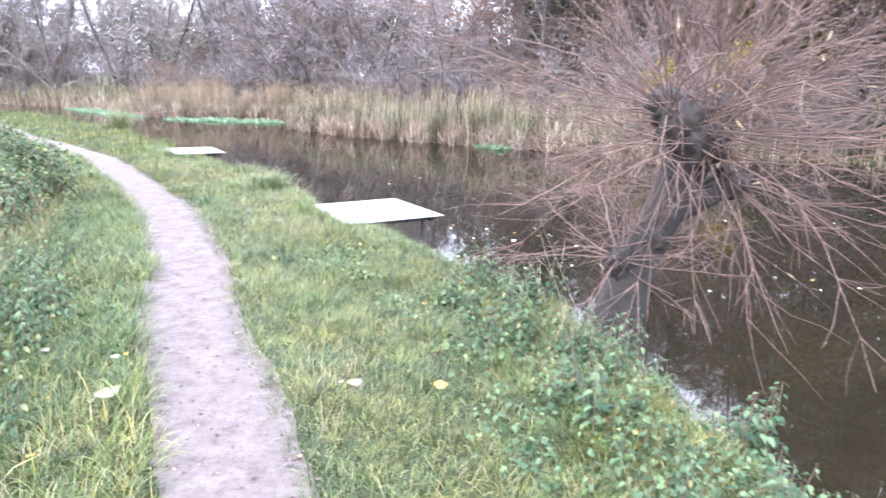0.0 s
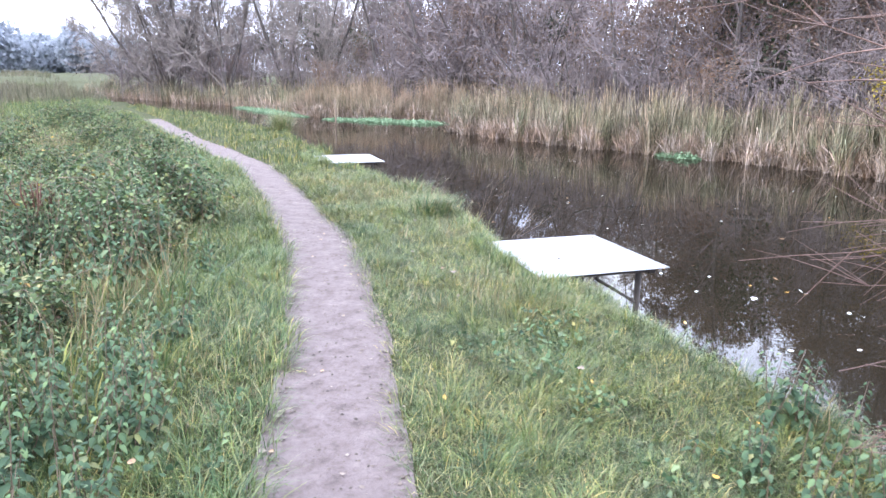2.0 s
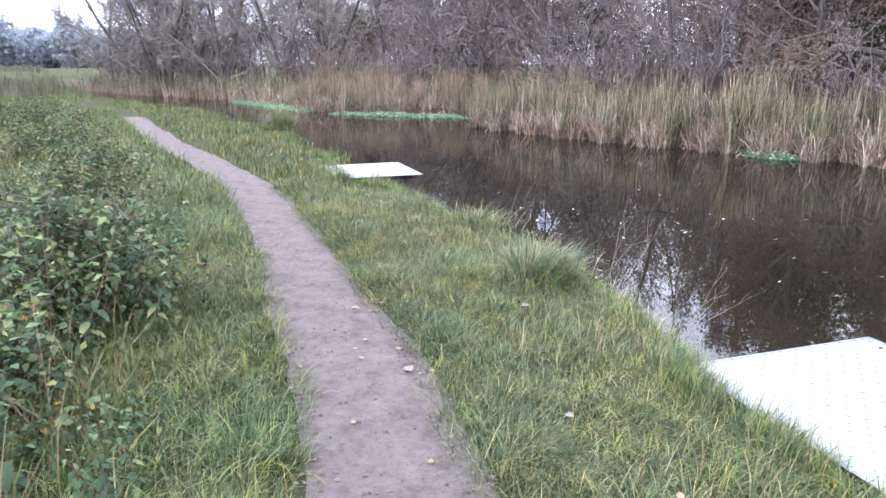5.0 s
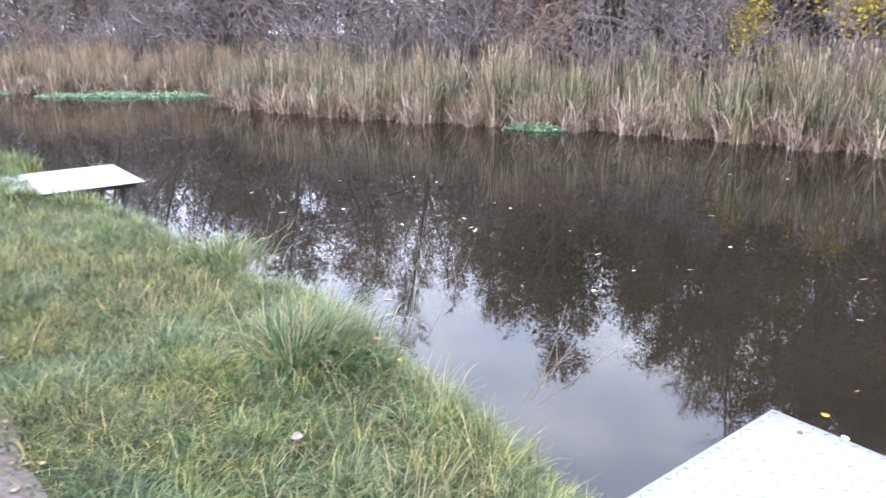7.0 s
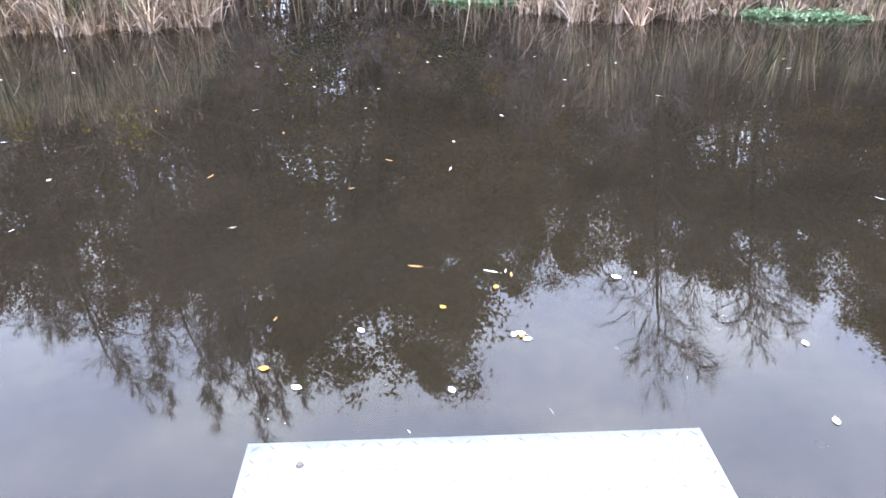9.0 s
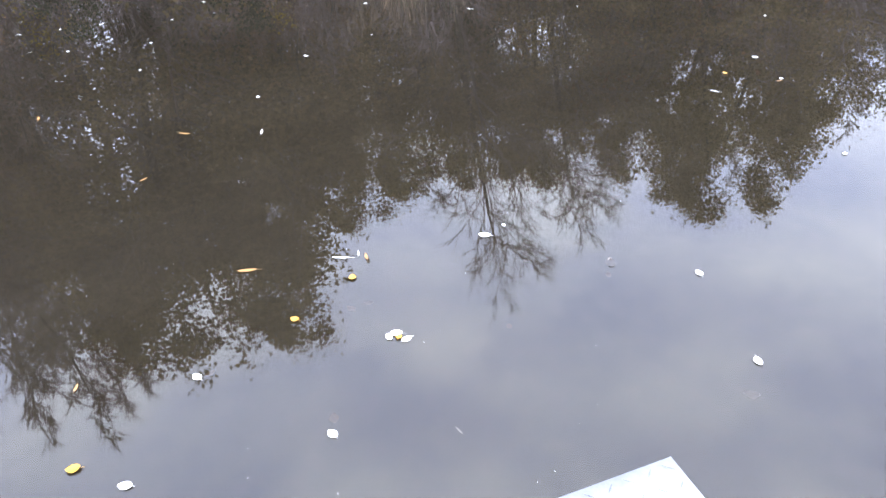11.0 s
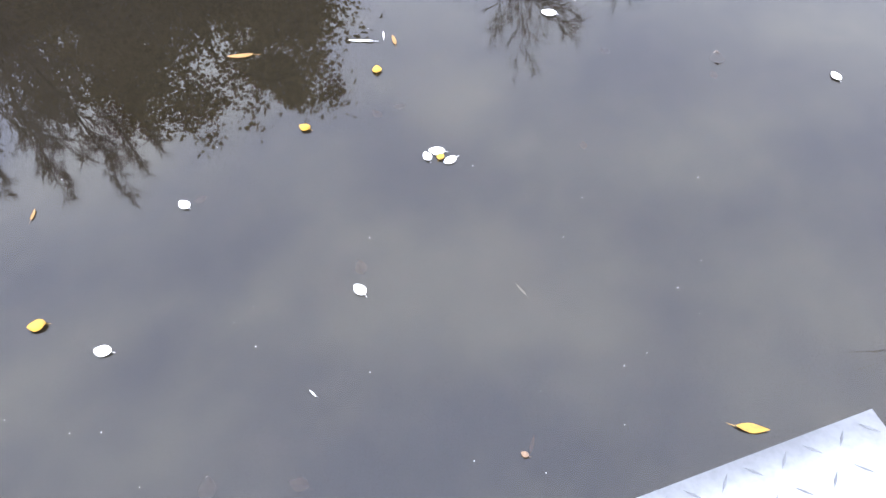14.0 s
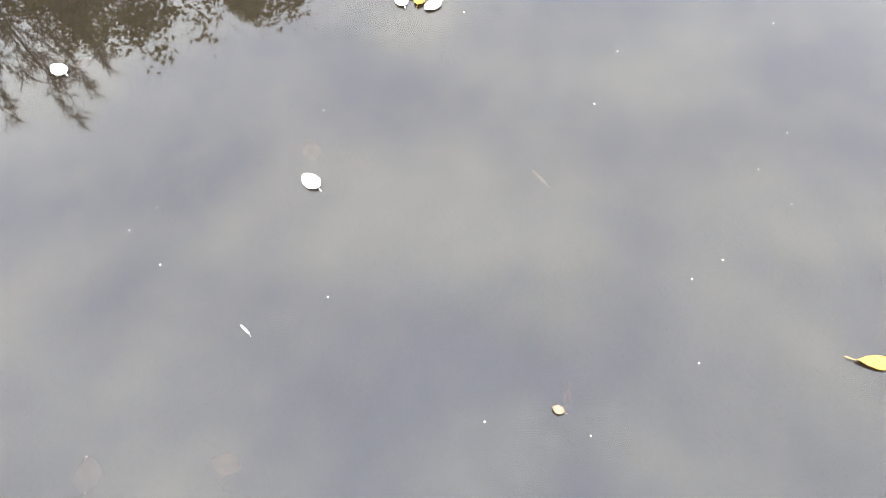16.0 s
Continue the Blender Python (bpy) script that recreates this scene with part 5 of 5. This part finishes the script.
def bramble(seed, rx, ry, h, n_leaf, label, leaf=M_BRAMBLE, canes=26, size=0.044):
    q = np.random.default_rng(seed)
    top = thing("bramble_bush", label, "bramble", group="brambles beside the path")
    runs = []
    for _ in range(canes):
        t = Tubes()
        a, b = q.uniform(0, 2 * math.pi), q.uniform(0.3, 1.05)
        p0 = np.array([q.normal(0, rx * 0.3), q.normal(0, ry * 0.3), -0.05])
        p3 = np.array([math.cos(a) * rx * b, math.sin(a) * ry * b, h * q.uniform(0.05, 0.9)])
        u = np.linspace(0, 1, 8)[:, None]
        mid = (p0 + p3) / 2 + (0, 0, h * q.uniform(0.6, 1.7))
        pts = (1 - u) ** 2 * p0 + 2 * u * (1 - u) * mid + u * u * p3
        t.add(pts, np.linspace(0.005, 0.002, 8), 4)
        runs.append(pts)
        part("cane", t.mesh("cane", M_STEM), top, "arching brown cane")
    u = q.normal(size=(n_leaf, 3))
    u[:, 2] = np.abs(u[:, 2])
    u /= np.linalg.norm(u, axis=1, keepdims=True)
    lump = 0.75 + 0.32 * np.sin(u[:, 0] * 5 + seed) * np.cos(u[:, 1] * 4.3) + 0.2 * np.sin(u[:, 0] * 13 + 2) * np.cos(u[:, 1] * 11 + seed)
    c = u * (q.uniform(0.55, 1.1, n_leaf) * lump)[:, None] * np.array([rx, ry, h])
    on_cane = q.random(n_leaf) < 0.5
    runs = np.array(runs)
    w = q.uniform(1.5, 6.99, n_leaf)
    ci, wi = q.integers(0, canes, n_leaf), w.astype(int)
    along_cane = runs[ci, wi] + (runs[ci, wi + 1] - runs[ci, wi]) * (w - wi)[:, None] + q.normal(0, 0.045, (n_leaf, 3))
    c = np.where(on_cane[:, None], along_cane, c)
    c[:, 2] = np.maximum(c[:, 2], 0.02)
    v, f = leaves(c, q.uniform(0.55, 1.4, n_leaf) * size, 0.45, q, 0.62, plain=True)
    tagged(part("foliage", mesh_of("foliage", v, f, leaf), top), kind="stuff")
    return top


BR = [bramble(601, 0.85, 0.75, 0.72, 5200, "tangled bramble bush with dark leaves"), bramble(602, 1.1, 0.9, 0.6, 6000, "low spreading bramble with red-tinged leaves"), bramble(603, 0.6, 0.55, 0.5, 3000, "small bramble clump among nettles")]
done_br = set()
for i, x, y, turn, s in BRAMBLES:
    m = pose(x, y, float(height(x, y)), 0, 0, turn)
    if i in done_br:
        ob = copy_thing(BR[i], m)
    else:
        ob = BR[i]
        ob.matrix_world = m
        done_br.add(i)
    ob.scale = (s, s, s * 0.88)


# ---- pollard willow ----
def pollard():
    q = np.random.default_rng(71)
    top = thing("pollard_willow", "old leaning pollard willow at the water's edge with red-brown withies", "tree", (1.24, 4.36, 0), group="")
    trunk = Tubes()
    right, away = np.array([0.99, 0.13, 0.0]), np.array([-0.13, 0.99, 0.0])

    def pt(r, a, z):
        return right * r + away * a + np.array([0, 0, z])

    trunk.add([pt(0, 0, -0.55), pt(0.0, 0, -0.2), pt(0.03, 0, 0.05), pt(0.1, 0.02, 0.3), pt(0.2, 0.03, 0.55), pt(0.33, 0.05, 0.82), pt(0.42, 0.05, 1.05), pt(0.42, 0.05, 1.3), pt(0.45, 0.04, 1.46)],
              [0.25, 0.2, 0.17, 0.15, 0.135, 0.13, 0.15, 0.2, 0.1], 12)
    knobs = [(pt(0.36, 0.0, 1.3), 0.17), (pt(0.55, 0.1, 1.35), 0.17), (pt(0.45, -0.1, 1.2), 0.14), (pt(0.72, 0.05, 0.95), 0.11), (pt(0.0, -0.05, 0.46), 0.09), (pt(0.2, -0.08, 0.6), 0.075), (pt(0.3, 0.12, 1.42), 0.13)]
    trunk.add([pt(0.33, 0.03, 0.75), pt(0.55, 0.04, 0.85), pt(0.74, 0.05, 0.97), pt(0.8, 0.05, 1.05)], [0.1, 0.085, 0.1, 0.05], 9)
    trunk.add([pt(0.08, 0, 0.25), pt(0.02, -0.03, 0.42), pt(-0.04, -0.06, 0.52)], [0.1, 0.1, 0.05], 9)
    part("trunk", trunk.mesh("trunk", M_WILLOWBARK), top, "gnarled dark ridged trunk")
    for c, rad in knobs:
        bm = bmesh.new()
        bmesh.ops.create_icosphere(bm, subdivisions=3, radius=rad)
        for v in bm.verts:
            d = v.co.normalized()
            v.co += d * rad * (0.55 * noise.noise(d * 2.6 + Vector(c) * 5) + 0.3 * noise.noise(d * 7.0 + Vector(c) * 3))
        for f in bm.faces:
            f.smooth = True
        ob = part("knuckle", bm_mesh("knuckle", bm, M_WILLOWBARK), top, "swollen pollarded knuckle")
        ob.location = c
    lc = []
    for i, (c, rad) in enumerate(knobs):
        for _ in range((52, 52, 30, 34, 26, 16, 44)[i]):
            d = q.normal(size=3)
            d[2] = d[2] * 0.75 + 0.25
            d /= np.linalg.norm(d)
            L = q.uniform(0.7, 2.0) if i not in (4, 5) else q.uniform(0.3, 0.95)
            pts, _ = wander(c + d * rad * 0.8, d, L, 7, 0.09, -0.01 if d[2] > 0.3 else 0.035, q)
            th = q.uniform(0.0022, 0.0075)
            wt = Tubes()
            wt.add(pts, np.linspace(th, 0.0015, 8), 5)
            shoots = Tubes()
            for s in range(8):
                k = int(q.integers(2, 7))
                dd = pts[k] - pts[k - 1]
                dd /= np.linalg.norm(dd)
                sp, _ = wander(pts[k], aside(dd, q.uniform(0.3, 0.8), q), L * q.uniform(0.15, 0.4), 3, 0.1, 0.02, q)
                shoots.add(sp, np.linspace(0.0028, 0.0011, 4), 4)
                if q.random() < 0.035:
                    lc.append(sp[-1])
            withy = part("withy", wt.mesh("withy", M_WITHY), top, "long reddish brown withy")
            tagged(part("side_growth", shoots.mesh("side_growth", M_WITHY), withy), kind="stuff")
    lc = np.array(lc)
    v, f = leaves(lc, q.uniform(0.05, 0.09, len(lc)), 0.0, q, 0.22)
    tagged(part("last_leaves", mesh_of("last_leaves", v, f, M_DRYGRASS), top, "few slender faded leaves"), kind="stuff")
    return top


pollard()


# ---- far willow, field posts, distance ----
def leaning_willow(x, y, seed, size, turn, label):
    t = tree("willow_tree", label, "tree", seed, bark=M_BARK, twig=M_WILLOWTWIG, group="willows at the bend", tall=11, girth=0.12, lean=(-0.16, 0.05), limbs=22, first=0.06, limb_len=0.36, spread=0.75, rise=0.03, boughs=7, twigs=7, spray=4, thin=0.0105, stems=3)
    t.matrix_world = pose(x, y, float(height(x, y)), 0, 0, turn) @ Matrix.Scale(size, 4)
    return t


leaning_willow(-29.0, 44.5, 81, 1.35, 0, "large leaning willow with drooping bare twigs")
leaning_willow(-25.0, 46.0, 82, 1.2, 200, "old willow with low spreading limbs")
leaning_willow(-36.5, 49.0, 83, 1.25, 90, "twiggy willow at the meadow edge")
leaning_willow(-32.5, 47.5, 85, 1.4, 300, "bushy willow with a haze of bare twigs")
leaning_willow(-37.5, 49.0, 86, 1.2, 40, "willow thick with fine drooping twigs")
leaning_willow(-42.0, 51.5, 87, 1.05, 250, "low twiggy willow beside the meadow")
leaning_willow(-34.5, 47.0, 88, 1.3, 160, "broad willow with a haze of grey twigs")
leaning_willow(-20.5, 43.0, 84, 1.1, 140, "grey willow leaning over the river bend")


def far_wood():
    q = np.random.default_rng(91)
    for k in range(34):
        ang = radians(q.uniform(126, 150))
        d = q.uniform(210, 290)
        x, y = d * math.cos(ang), d * math.sin(ang)
        top = thing("distant_tree", "tree on the far field edge, tinted blue-grey for mist", "tree", (x, y, 0), group="distant tree line")
        t = Tubes()
        h = q.uniform(7, 13)
        t.add([(0, 0, -0.3), (0.2, 0, h * 0.4), (0, 0.1, h * 0.8)], [0.5, 0.35, 0.1], 6)
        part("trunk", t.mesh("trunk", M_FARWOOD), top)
        n = 2600
        u = q.normal(size=(n, 3))
        u /= np.linalg.norm(u, axis=1, keepdims=True)
        c = u * (q.random(n)[:, None] ** 0.4) * np.array([h * 0.5, h * 0.5, h * 0.48]) * (1 + 0.25 * np.sin(u[:, :1] * 5 + k)) + np.array([0, 0, h * 0.52])
        c[:, 2] = np.maximum(c[:, 2], 0.3)
        v, f = leaves(c, q.uniform(0.8, 1.6, n), 0.0, q, 0.8, plain=True)
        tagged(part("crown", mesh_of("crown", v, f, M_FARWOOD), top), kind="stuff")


far_wood()


def stake(x, y, h, label):
    t = Tubes()
    z = WATER_Z
    t.add([(0, 0, -0.5), (0.01, 0, h * 0.5), (0.0, 0, h - 0.01), (0, 0, h)], [0.036, 0.036, 0.034, 0.02], 8)
    ob = tagged(new("wooden_post", t.mesh("wooden_post", M_STEM)), label, "post")
    ob.location = (x, y, z)


stake(-13.4, 29.6, 0.98, "pale wooden post standing in the water before reeds")


def fallen_limb(pts, r0, label, seed, mat):
    q = np.random.default_rng(seed)
    top = thing("fallen_limb", label, "fallen branch", pts[0], group="fallen limbs on the far bank")
    pts = np.array(pts, float) - np.array(pts[0])
    t = Tubes()
    k = np.linspace(0, len(pts) - 1, 14)
    i = np.minimum(k.astype(int), len(pts) - 2)
    path = pts[i] + (pts[i + 1] - pts[i]) * (k - i)[:, None] + q.normal(0, 0.06, (14, 3))
    t.add(path, np.linspace(r0, r0 * 0.25, 14), 8)
    part("limb", t.mesh("limb", mat), top)
    for _ in range(16):
        s = Tubes()
        b = path[q.integers(3, 14)]
        sp, _ = wander(b, aside(np.array([0, 0, 1.0]), q.uniform(0.2, 1.3), q), q.uniform(0.6, 1.8), 5, 0.2, 0.0, q)
        s.add(sp, np.linspace(0.02, 0.005, 6), 4)
        part("side_branch", s.mesh("side_branch", mat), top)


for pts, r0, label, seed, mat in FALLEN:
    fallen_limb(pts, r0, label, seed, mat)


# ---- fallen and floating leaves ----
def leaf_mesh(name, L, W, mat, seed, curl, blunt=0.75):
    q = np.random.default_rng(seed)
    v, f = [], []
    n = 11
    for j in range(n):
        t = j / (n - 1)
        w = W * 0.5 * max(0.04, math.sin(math.pi * t ** 0.9)) ** blunt * (1 + q.uniform(-0.06, 0.06))
        z = curl * L * (t - 0.5) ** 2
        x = (t - 0.5) * L
        v += [(x, -w, z + curl * W * 0.3), (x, 0, z), (x, w, z + curl * W * 0.35)]
    for j in range(n - 1):
        f += [(3 * j, 3 * j + 3, 3 * j + 4, 3 * j + 1), (3 * j + 1, 3 * j + 4, 3 * j + 5, 3 * j + 2)]
    k = len(v)
    v += [(-0.5 * L, 0, 0.0), (-0.5 * L - L * 0.25, 0.05 * L, 0.002), (-0.5 * L - L * 0.25, 0.05 * L + 0.0012, 0.002), (-0.5 * L, 0.0012, 0.0)]
    f.append((k, k + 1, k + 2, k + 3))
    m = mesh_of(name, v, f, mat, smooth=True)
    return m


LEAF = {
    "pale": (leaf_mesh("pale", 0.043, 0.03, M_PALELEAF, 1, 0.12, 0.55), "pale upturned leaf"),
    "gold": (leaf_mesh("gold", 0.075, 0.024, M_GOLDLEAF, 2, 0.2, 1.1), "golden yellow willow leaf"),
    "orange": (leaf_mesh("orange", 0.085, 0.02, M_ORANGELEAF, 3, 0.12), "slender orange-brown leaf"),
    "round": (leaf_mesh("round", 0.04, 0.032, M_GOLDLEAF, 4, 0.3), "small yellow leaf"),
    "brown": (leaf_mesh("brown", 0.055, 0.04, M_BROWNLEAF, 5, 0.4), "curled brown leaf"),
    "papery": (leaf_mesh("papery", 0.07, 0.05, M_PINKLEAF, 6, 0.5), "papery pinkish dead leaf"),
    "stalk": (leaf_mesh("stalk", 0.09, 0.009, M_STRAW, 8, 0.05), "dull straw stalk"),
    "broad": (leaf_mesh("broad", 0.11, 0.06, M_PALEGREEN, 9, 0.25), "broad pale green dock leaf"),
    "russet": (leaf_mesh("russet", 0.085, 0.07, M_RUSSETLEAF, 10, 0.3), "broad russet leaf"),
    "straw": (leaf_mesh("straw", 0.09, 0.012, M_PALELEAF, 7, 0.05), "pale straw fragment"),
}


def drop_leaf(kind, x, y, z, turn, size, where, group):
    me, what = LEAF[kind]
    ob = tagged(new("fallen_leaf", me), what + " " + where, "leaf", group)
    ob.matrix_world = pose(x, y, z, 0, 0, turn) @ Matrix.Scale(size, 4)
    return ob


for kind, x, y, turn, size in FLOATING:
    drop_leaf(kind, x, y, WATER_Z + 0.003, turn, size, "floating on still water", "leaves afloat")
q = np.random.default_rng(777)
n_afloat = 0
while n_afloat < 108:
    x, y = q.uniform(-4.5, 8.5), q.uniform(6.0, 21.0)
    a = float(to_line(np.array([x]), np.array([y]), LIP)[0])
    b = -float(to_line(np.array([x]), np.array([y]), FAR)[0])
    if a < 0.7 or b < 0.6 or (abs(x) < 1.8 and y < 10.2):
        continue
    kind = ("pale", "straw", "straw", "straw", "orange", "straw", "pale", "round")[int(q.integers(0, 8))]
    drop_leaf(kind, x, y, WATER_Z + 0.003, q.uniform(0, 360), q.uniform(0.55, 1.05), "floating on still water", "leaves afloat")
    n_afloat += 1
for kind, x, y, z, turn, size in SUNKEN:
    drop_leaf(kind, x, y, z, turn, size, "sunken in the brown water", "sunken leaves")
# leaves and straws on the path and verge
q = np.random.default_rng(778)
cl = smooth_line(TRACK, 0.05)
for k in range(105):
    i = int(q.integers(60, 300))
    d = cl[i + 1] - cl[i]
    d /= np.linalg.norm(d)
    w = q.uniform(-0.3, 0.3) if k < 35 else q.choice((-1, 1, 1)) * q.uniform(0.25, 0.37)
    x, y = cl[i, 0] + d[1] * w, cl[i, 1] - d[0] * w
    drop_leaf(("papery", "stalk", "brown", "stalk", "brown")[int(q.integers(0, 5))], x, y, float(height(x, y)) + 0.018, q.uniform(0, 360), q.uniform(0.3, 0.65), "lying on the sandy path", "leaf litter on the path")
x, y, a, p, q = strew(900, (-6, 1.8, 1.2, 10), 779, lambda a, p, x, y, q: (a < -0.1) & (np.abs(p) > 0.45) & (p > -2.2) & off_deck(x, y))
for k in range(min(46, len(x))):
    drop_leaf(("gold", "papery", "brown", "round", "papery")[int(q.integers(0, 5))], x[k], y[k], float(height(x[k], y[k])) + q.uniform(0.06, 0.12), q.uniform(0, 360), q.uniform(0.5, 0.9), "caught in the grass", "leaves caught in grass")


def path_crumbs():
    q = np.random.default_rng(951)
    n = 7000
    c = smooth_line(TRACK, 0.05)[20:300]
    i = q.integers(0, len(c) - 1, n)
    d = c[i + 1] - c[i]
    d /= np.linalg.norm(d, axis=1, keepdims=True)
    w = np.clip(q.normal(0, 0.2, n), -0.33, 0.33)
    side = q.random(n) < 0.6
    w = np.where(side, np.sign(w) * q.uniform(0.22, 0.34, n), w)
    x, y = c[i, 0] + d[:, 1] * w, c[i, 1] - d[:, 0] * w
    s = 0.0018 + 0.011 * q.random(n) ** 3.5
    z = height(x, y) + 0.016
    a = q.uniform(0, 2 * math.pi, n)
    o = np.array([(-1, -0.6, 0), (1, -0.5, 0), (0.7, 0.7, 0), (-0.8, 0.6, 0), (0.1, 0, 0.7)])
    px = x[:, None] + s[:, None] * (o[None, :, 0] * np.cos(a)[:, None] - o[None, :, 1] * np.sin(a)[:, None])
    py = y[:, None] + s[:, None] * (o[None, :, 0] * np.sin(a)[:, None] + o[None, :, 1] * np.cos(a)[:, None])
    pz = z[:, None] + s[:, None] * o[None, :, 2]
    v = np.stack([px, py, pz], -1).reshape(-1, 3)
    b = (np.arange(n) * 5)[:, None]
    f = np.concatenate([b + np.array([[0, 1, 4]]), b + np.array([[1, 2, 4]]), b + np.array([[2, 3, 4]]), b + np.array([[3, 0, 4]])])
    tagged(new("path_crumbs", mesh_of("path_crumbs", v, f, M_CRUMB)), "small stones, crumbs of earth and leaf scraps", "grit", kind="stuff")


path_crumbs()
for kind, x, y, z, tilt, turn, size, where in BIG_LEAVES:
    ob = drop_leaf(kind, x, y, z, turn, size, where, "large leaves in the verge")
    ob.matrix_world = pose(x, y, z, tilt, 0, turn) @ Matrix.Scale(size, 4)


# ---- dead stalks ----
def dead_stalks(x, y, z, n, tall, lean, spread, label, seed, mat, thick=0.0022):
    q = np.random.default_rng(seed)
    top = thing("dead_stalks", label, "dead plant", (x, y, z), group="dead stalks on the bank")
    for _ in range(n):
        d = np.array([lean[0] + q.normal(0, spread), lean[1] + q.normal(0, spread), 1.0])
        t = Tubes()
        pts, dd = wander((q.normal(0, 0.05), q.normal(0, 0.05), -0.04), d / np.linalg.norm(d), tall * q.uniform(0.6, 1.1), 5, 0.07, 0.0, q)
        t.add(pts, np.linspace(thick, thick * 0.4, 6), 4)
        sp, _ = wander(pts[3], aside(dd, 0.6, q), tall * 0.25, 2, 0.1, 0, q)
        t.add(sp, [thick * 0.6, thick * 0.4, thick * 0.3], 4)
        part("stalk", t.mesh("stalk", mat), top)
    return top


dead_stalks(-2.35, 10.0, -0.1, 4, 0.75, (0.5, 0.55), 0.25, "thin dead stalks leaning over the water", 901, M_STEM)
dead_stalks(-1.8, 9.3, -0.12, 4, 0.5, (0.7, 0.5), 0.3, "thin dead stalks leaning over the water", 902, M_STEM)
dead_stalks(-3.4, 11.3, -0.1, 3, 0.6, (0.5, 0.5), 0.3, "dry grass stalks at the bank edge", 903, M_STEM)
dead_stalks(1.0, 4.2, -0.05, 4, 0.9, (-0.1, 0.2), 0.25, "bleached dead stalks beside the willow", 904, M_STUBBLE)
dead_stalks(-2.9, 3.1, 0.0, 4, 0.75, (0.0, 0.0), 0.12, "dark upright dead stems among nettles", 905, M_STEM, 0.005)
dead_stalks(-6.8, 5.4, 0.1, 5, 1.1, (0.0, 0.0), 0.2, "bleached hogweed stems above the brambles", 906, M_STUBBLE, 0.005)


def dead_dock(x, y, z, seed):
    q = np.random.default_rng(seed)
    top = thing("dead_dock", "rusty red dead dock among the brambles", "dead plant", (x, y, z))
    for _ in range(7):
        t = Tubes()
        pts, _ = wander((q.normal(0, 0.06), q.normal(0, 0.06), 0), (q.normal(0, 0.25), q.normal(0, 0.25), 1), 0.34 * q.uniform(0.6, 1.1), 5, 0.12, 0, q)
        t.add(pts, [0.002, 0.003, 0.006, 0.008, 0.006, 0.002], 5)
        part("seed_spike", t.mesh("seed_spike", M_REDDOCK), top)


dead_dock(-5.25, 6.25, 0.45, 911)
dead_dock(-5.4, 6.4, 0.42, 912)


def water_specks():
    q = np.random.default_rng(961)
    n = 75
    x, y = q.uniform(-0.6, 2.4, n), q.uniform(7.9, 10.6, n)
    ok = to_line(x, y, np.array([(-0.3, 7.0), (-1.2, 9.4), (-2.2, 11.5)])) > 0.45
    x, y = x[ok], y[ok]
    c = np.stack([x, y, np.full(len(x), WATER_Z + 0.002)], -1)
    v, f = leaves(c, q.uniform(0.0015, 0.004, len(x)), 1.0, q, 0.6, plain=True)
    tagged(new("water_specks", mesh_of("water_specks", v, f, M_PALELEAF)), "tiny pale specks of seed fluff afloat", "flecks", kind="stuff")


water_specks()
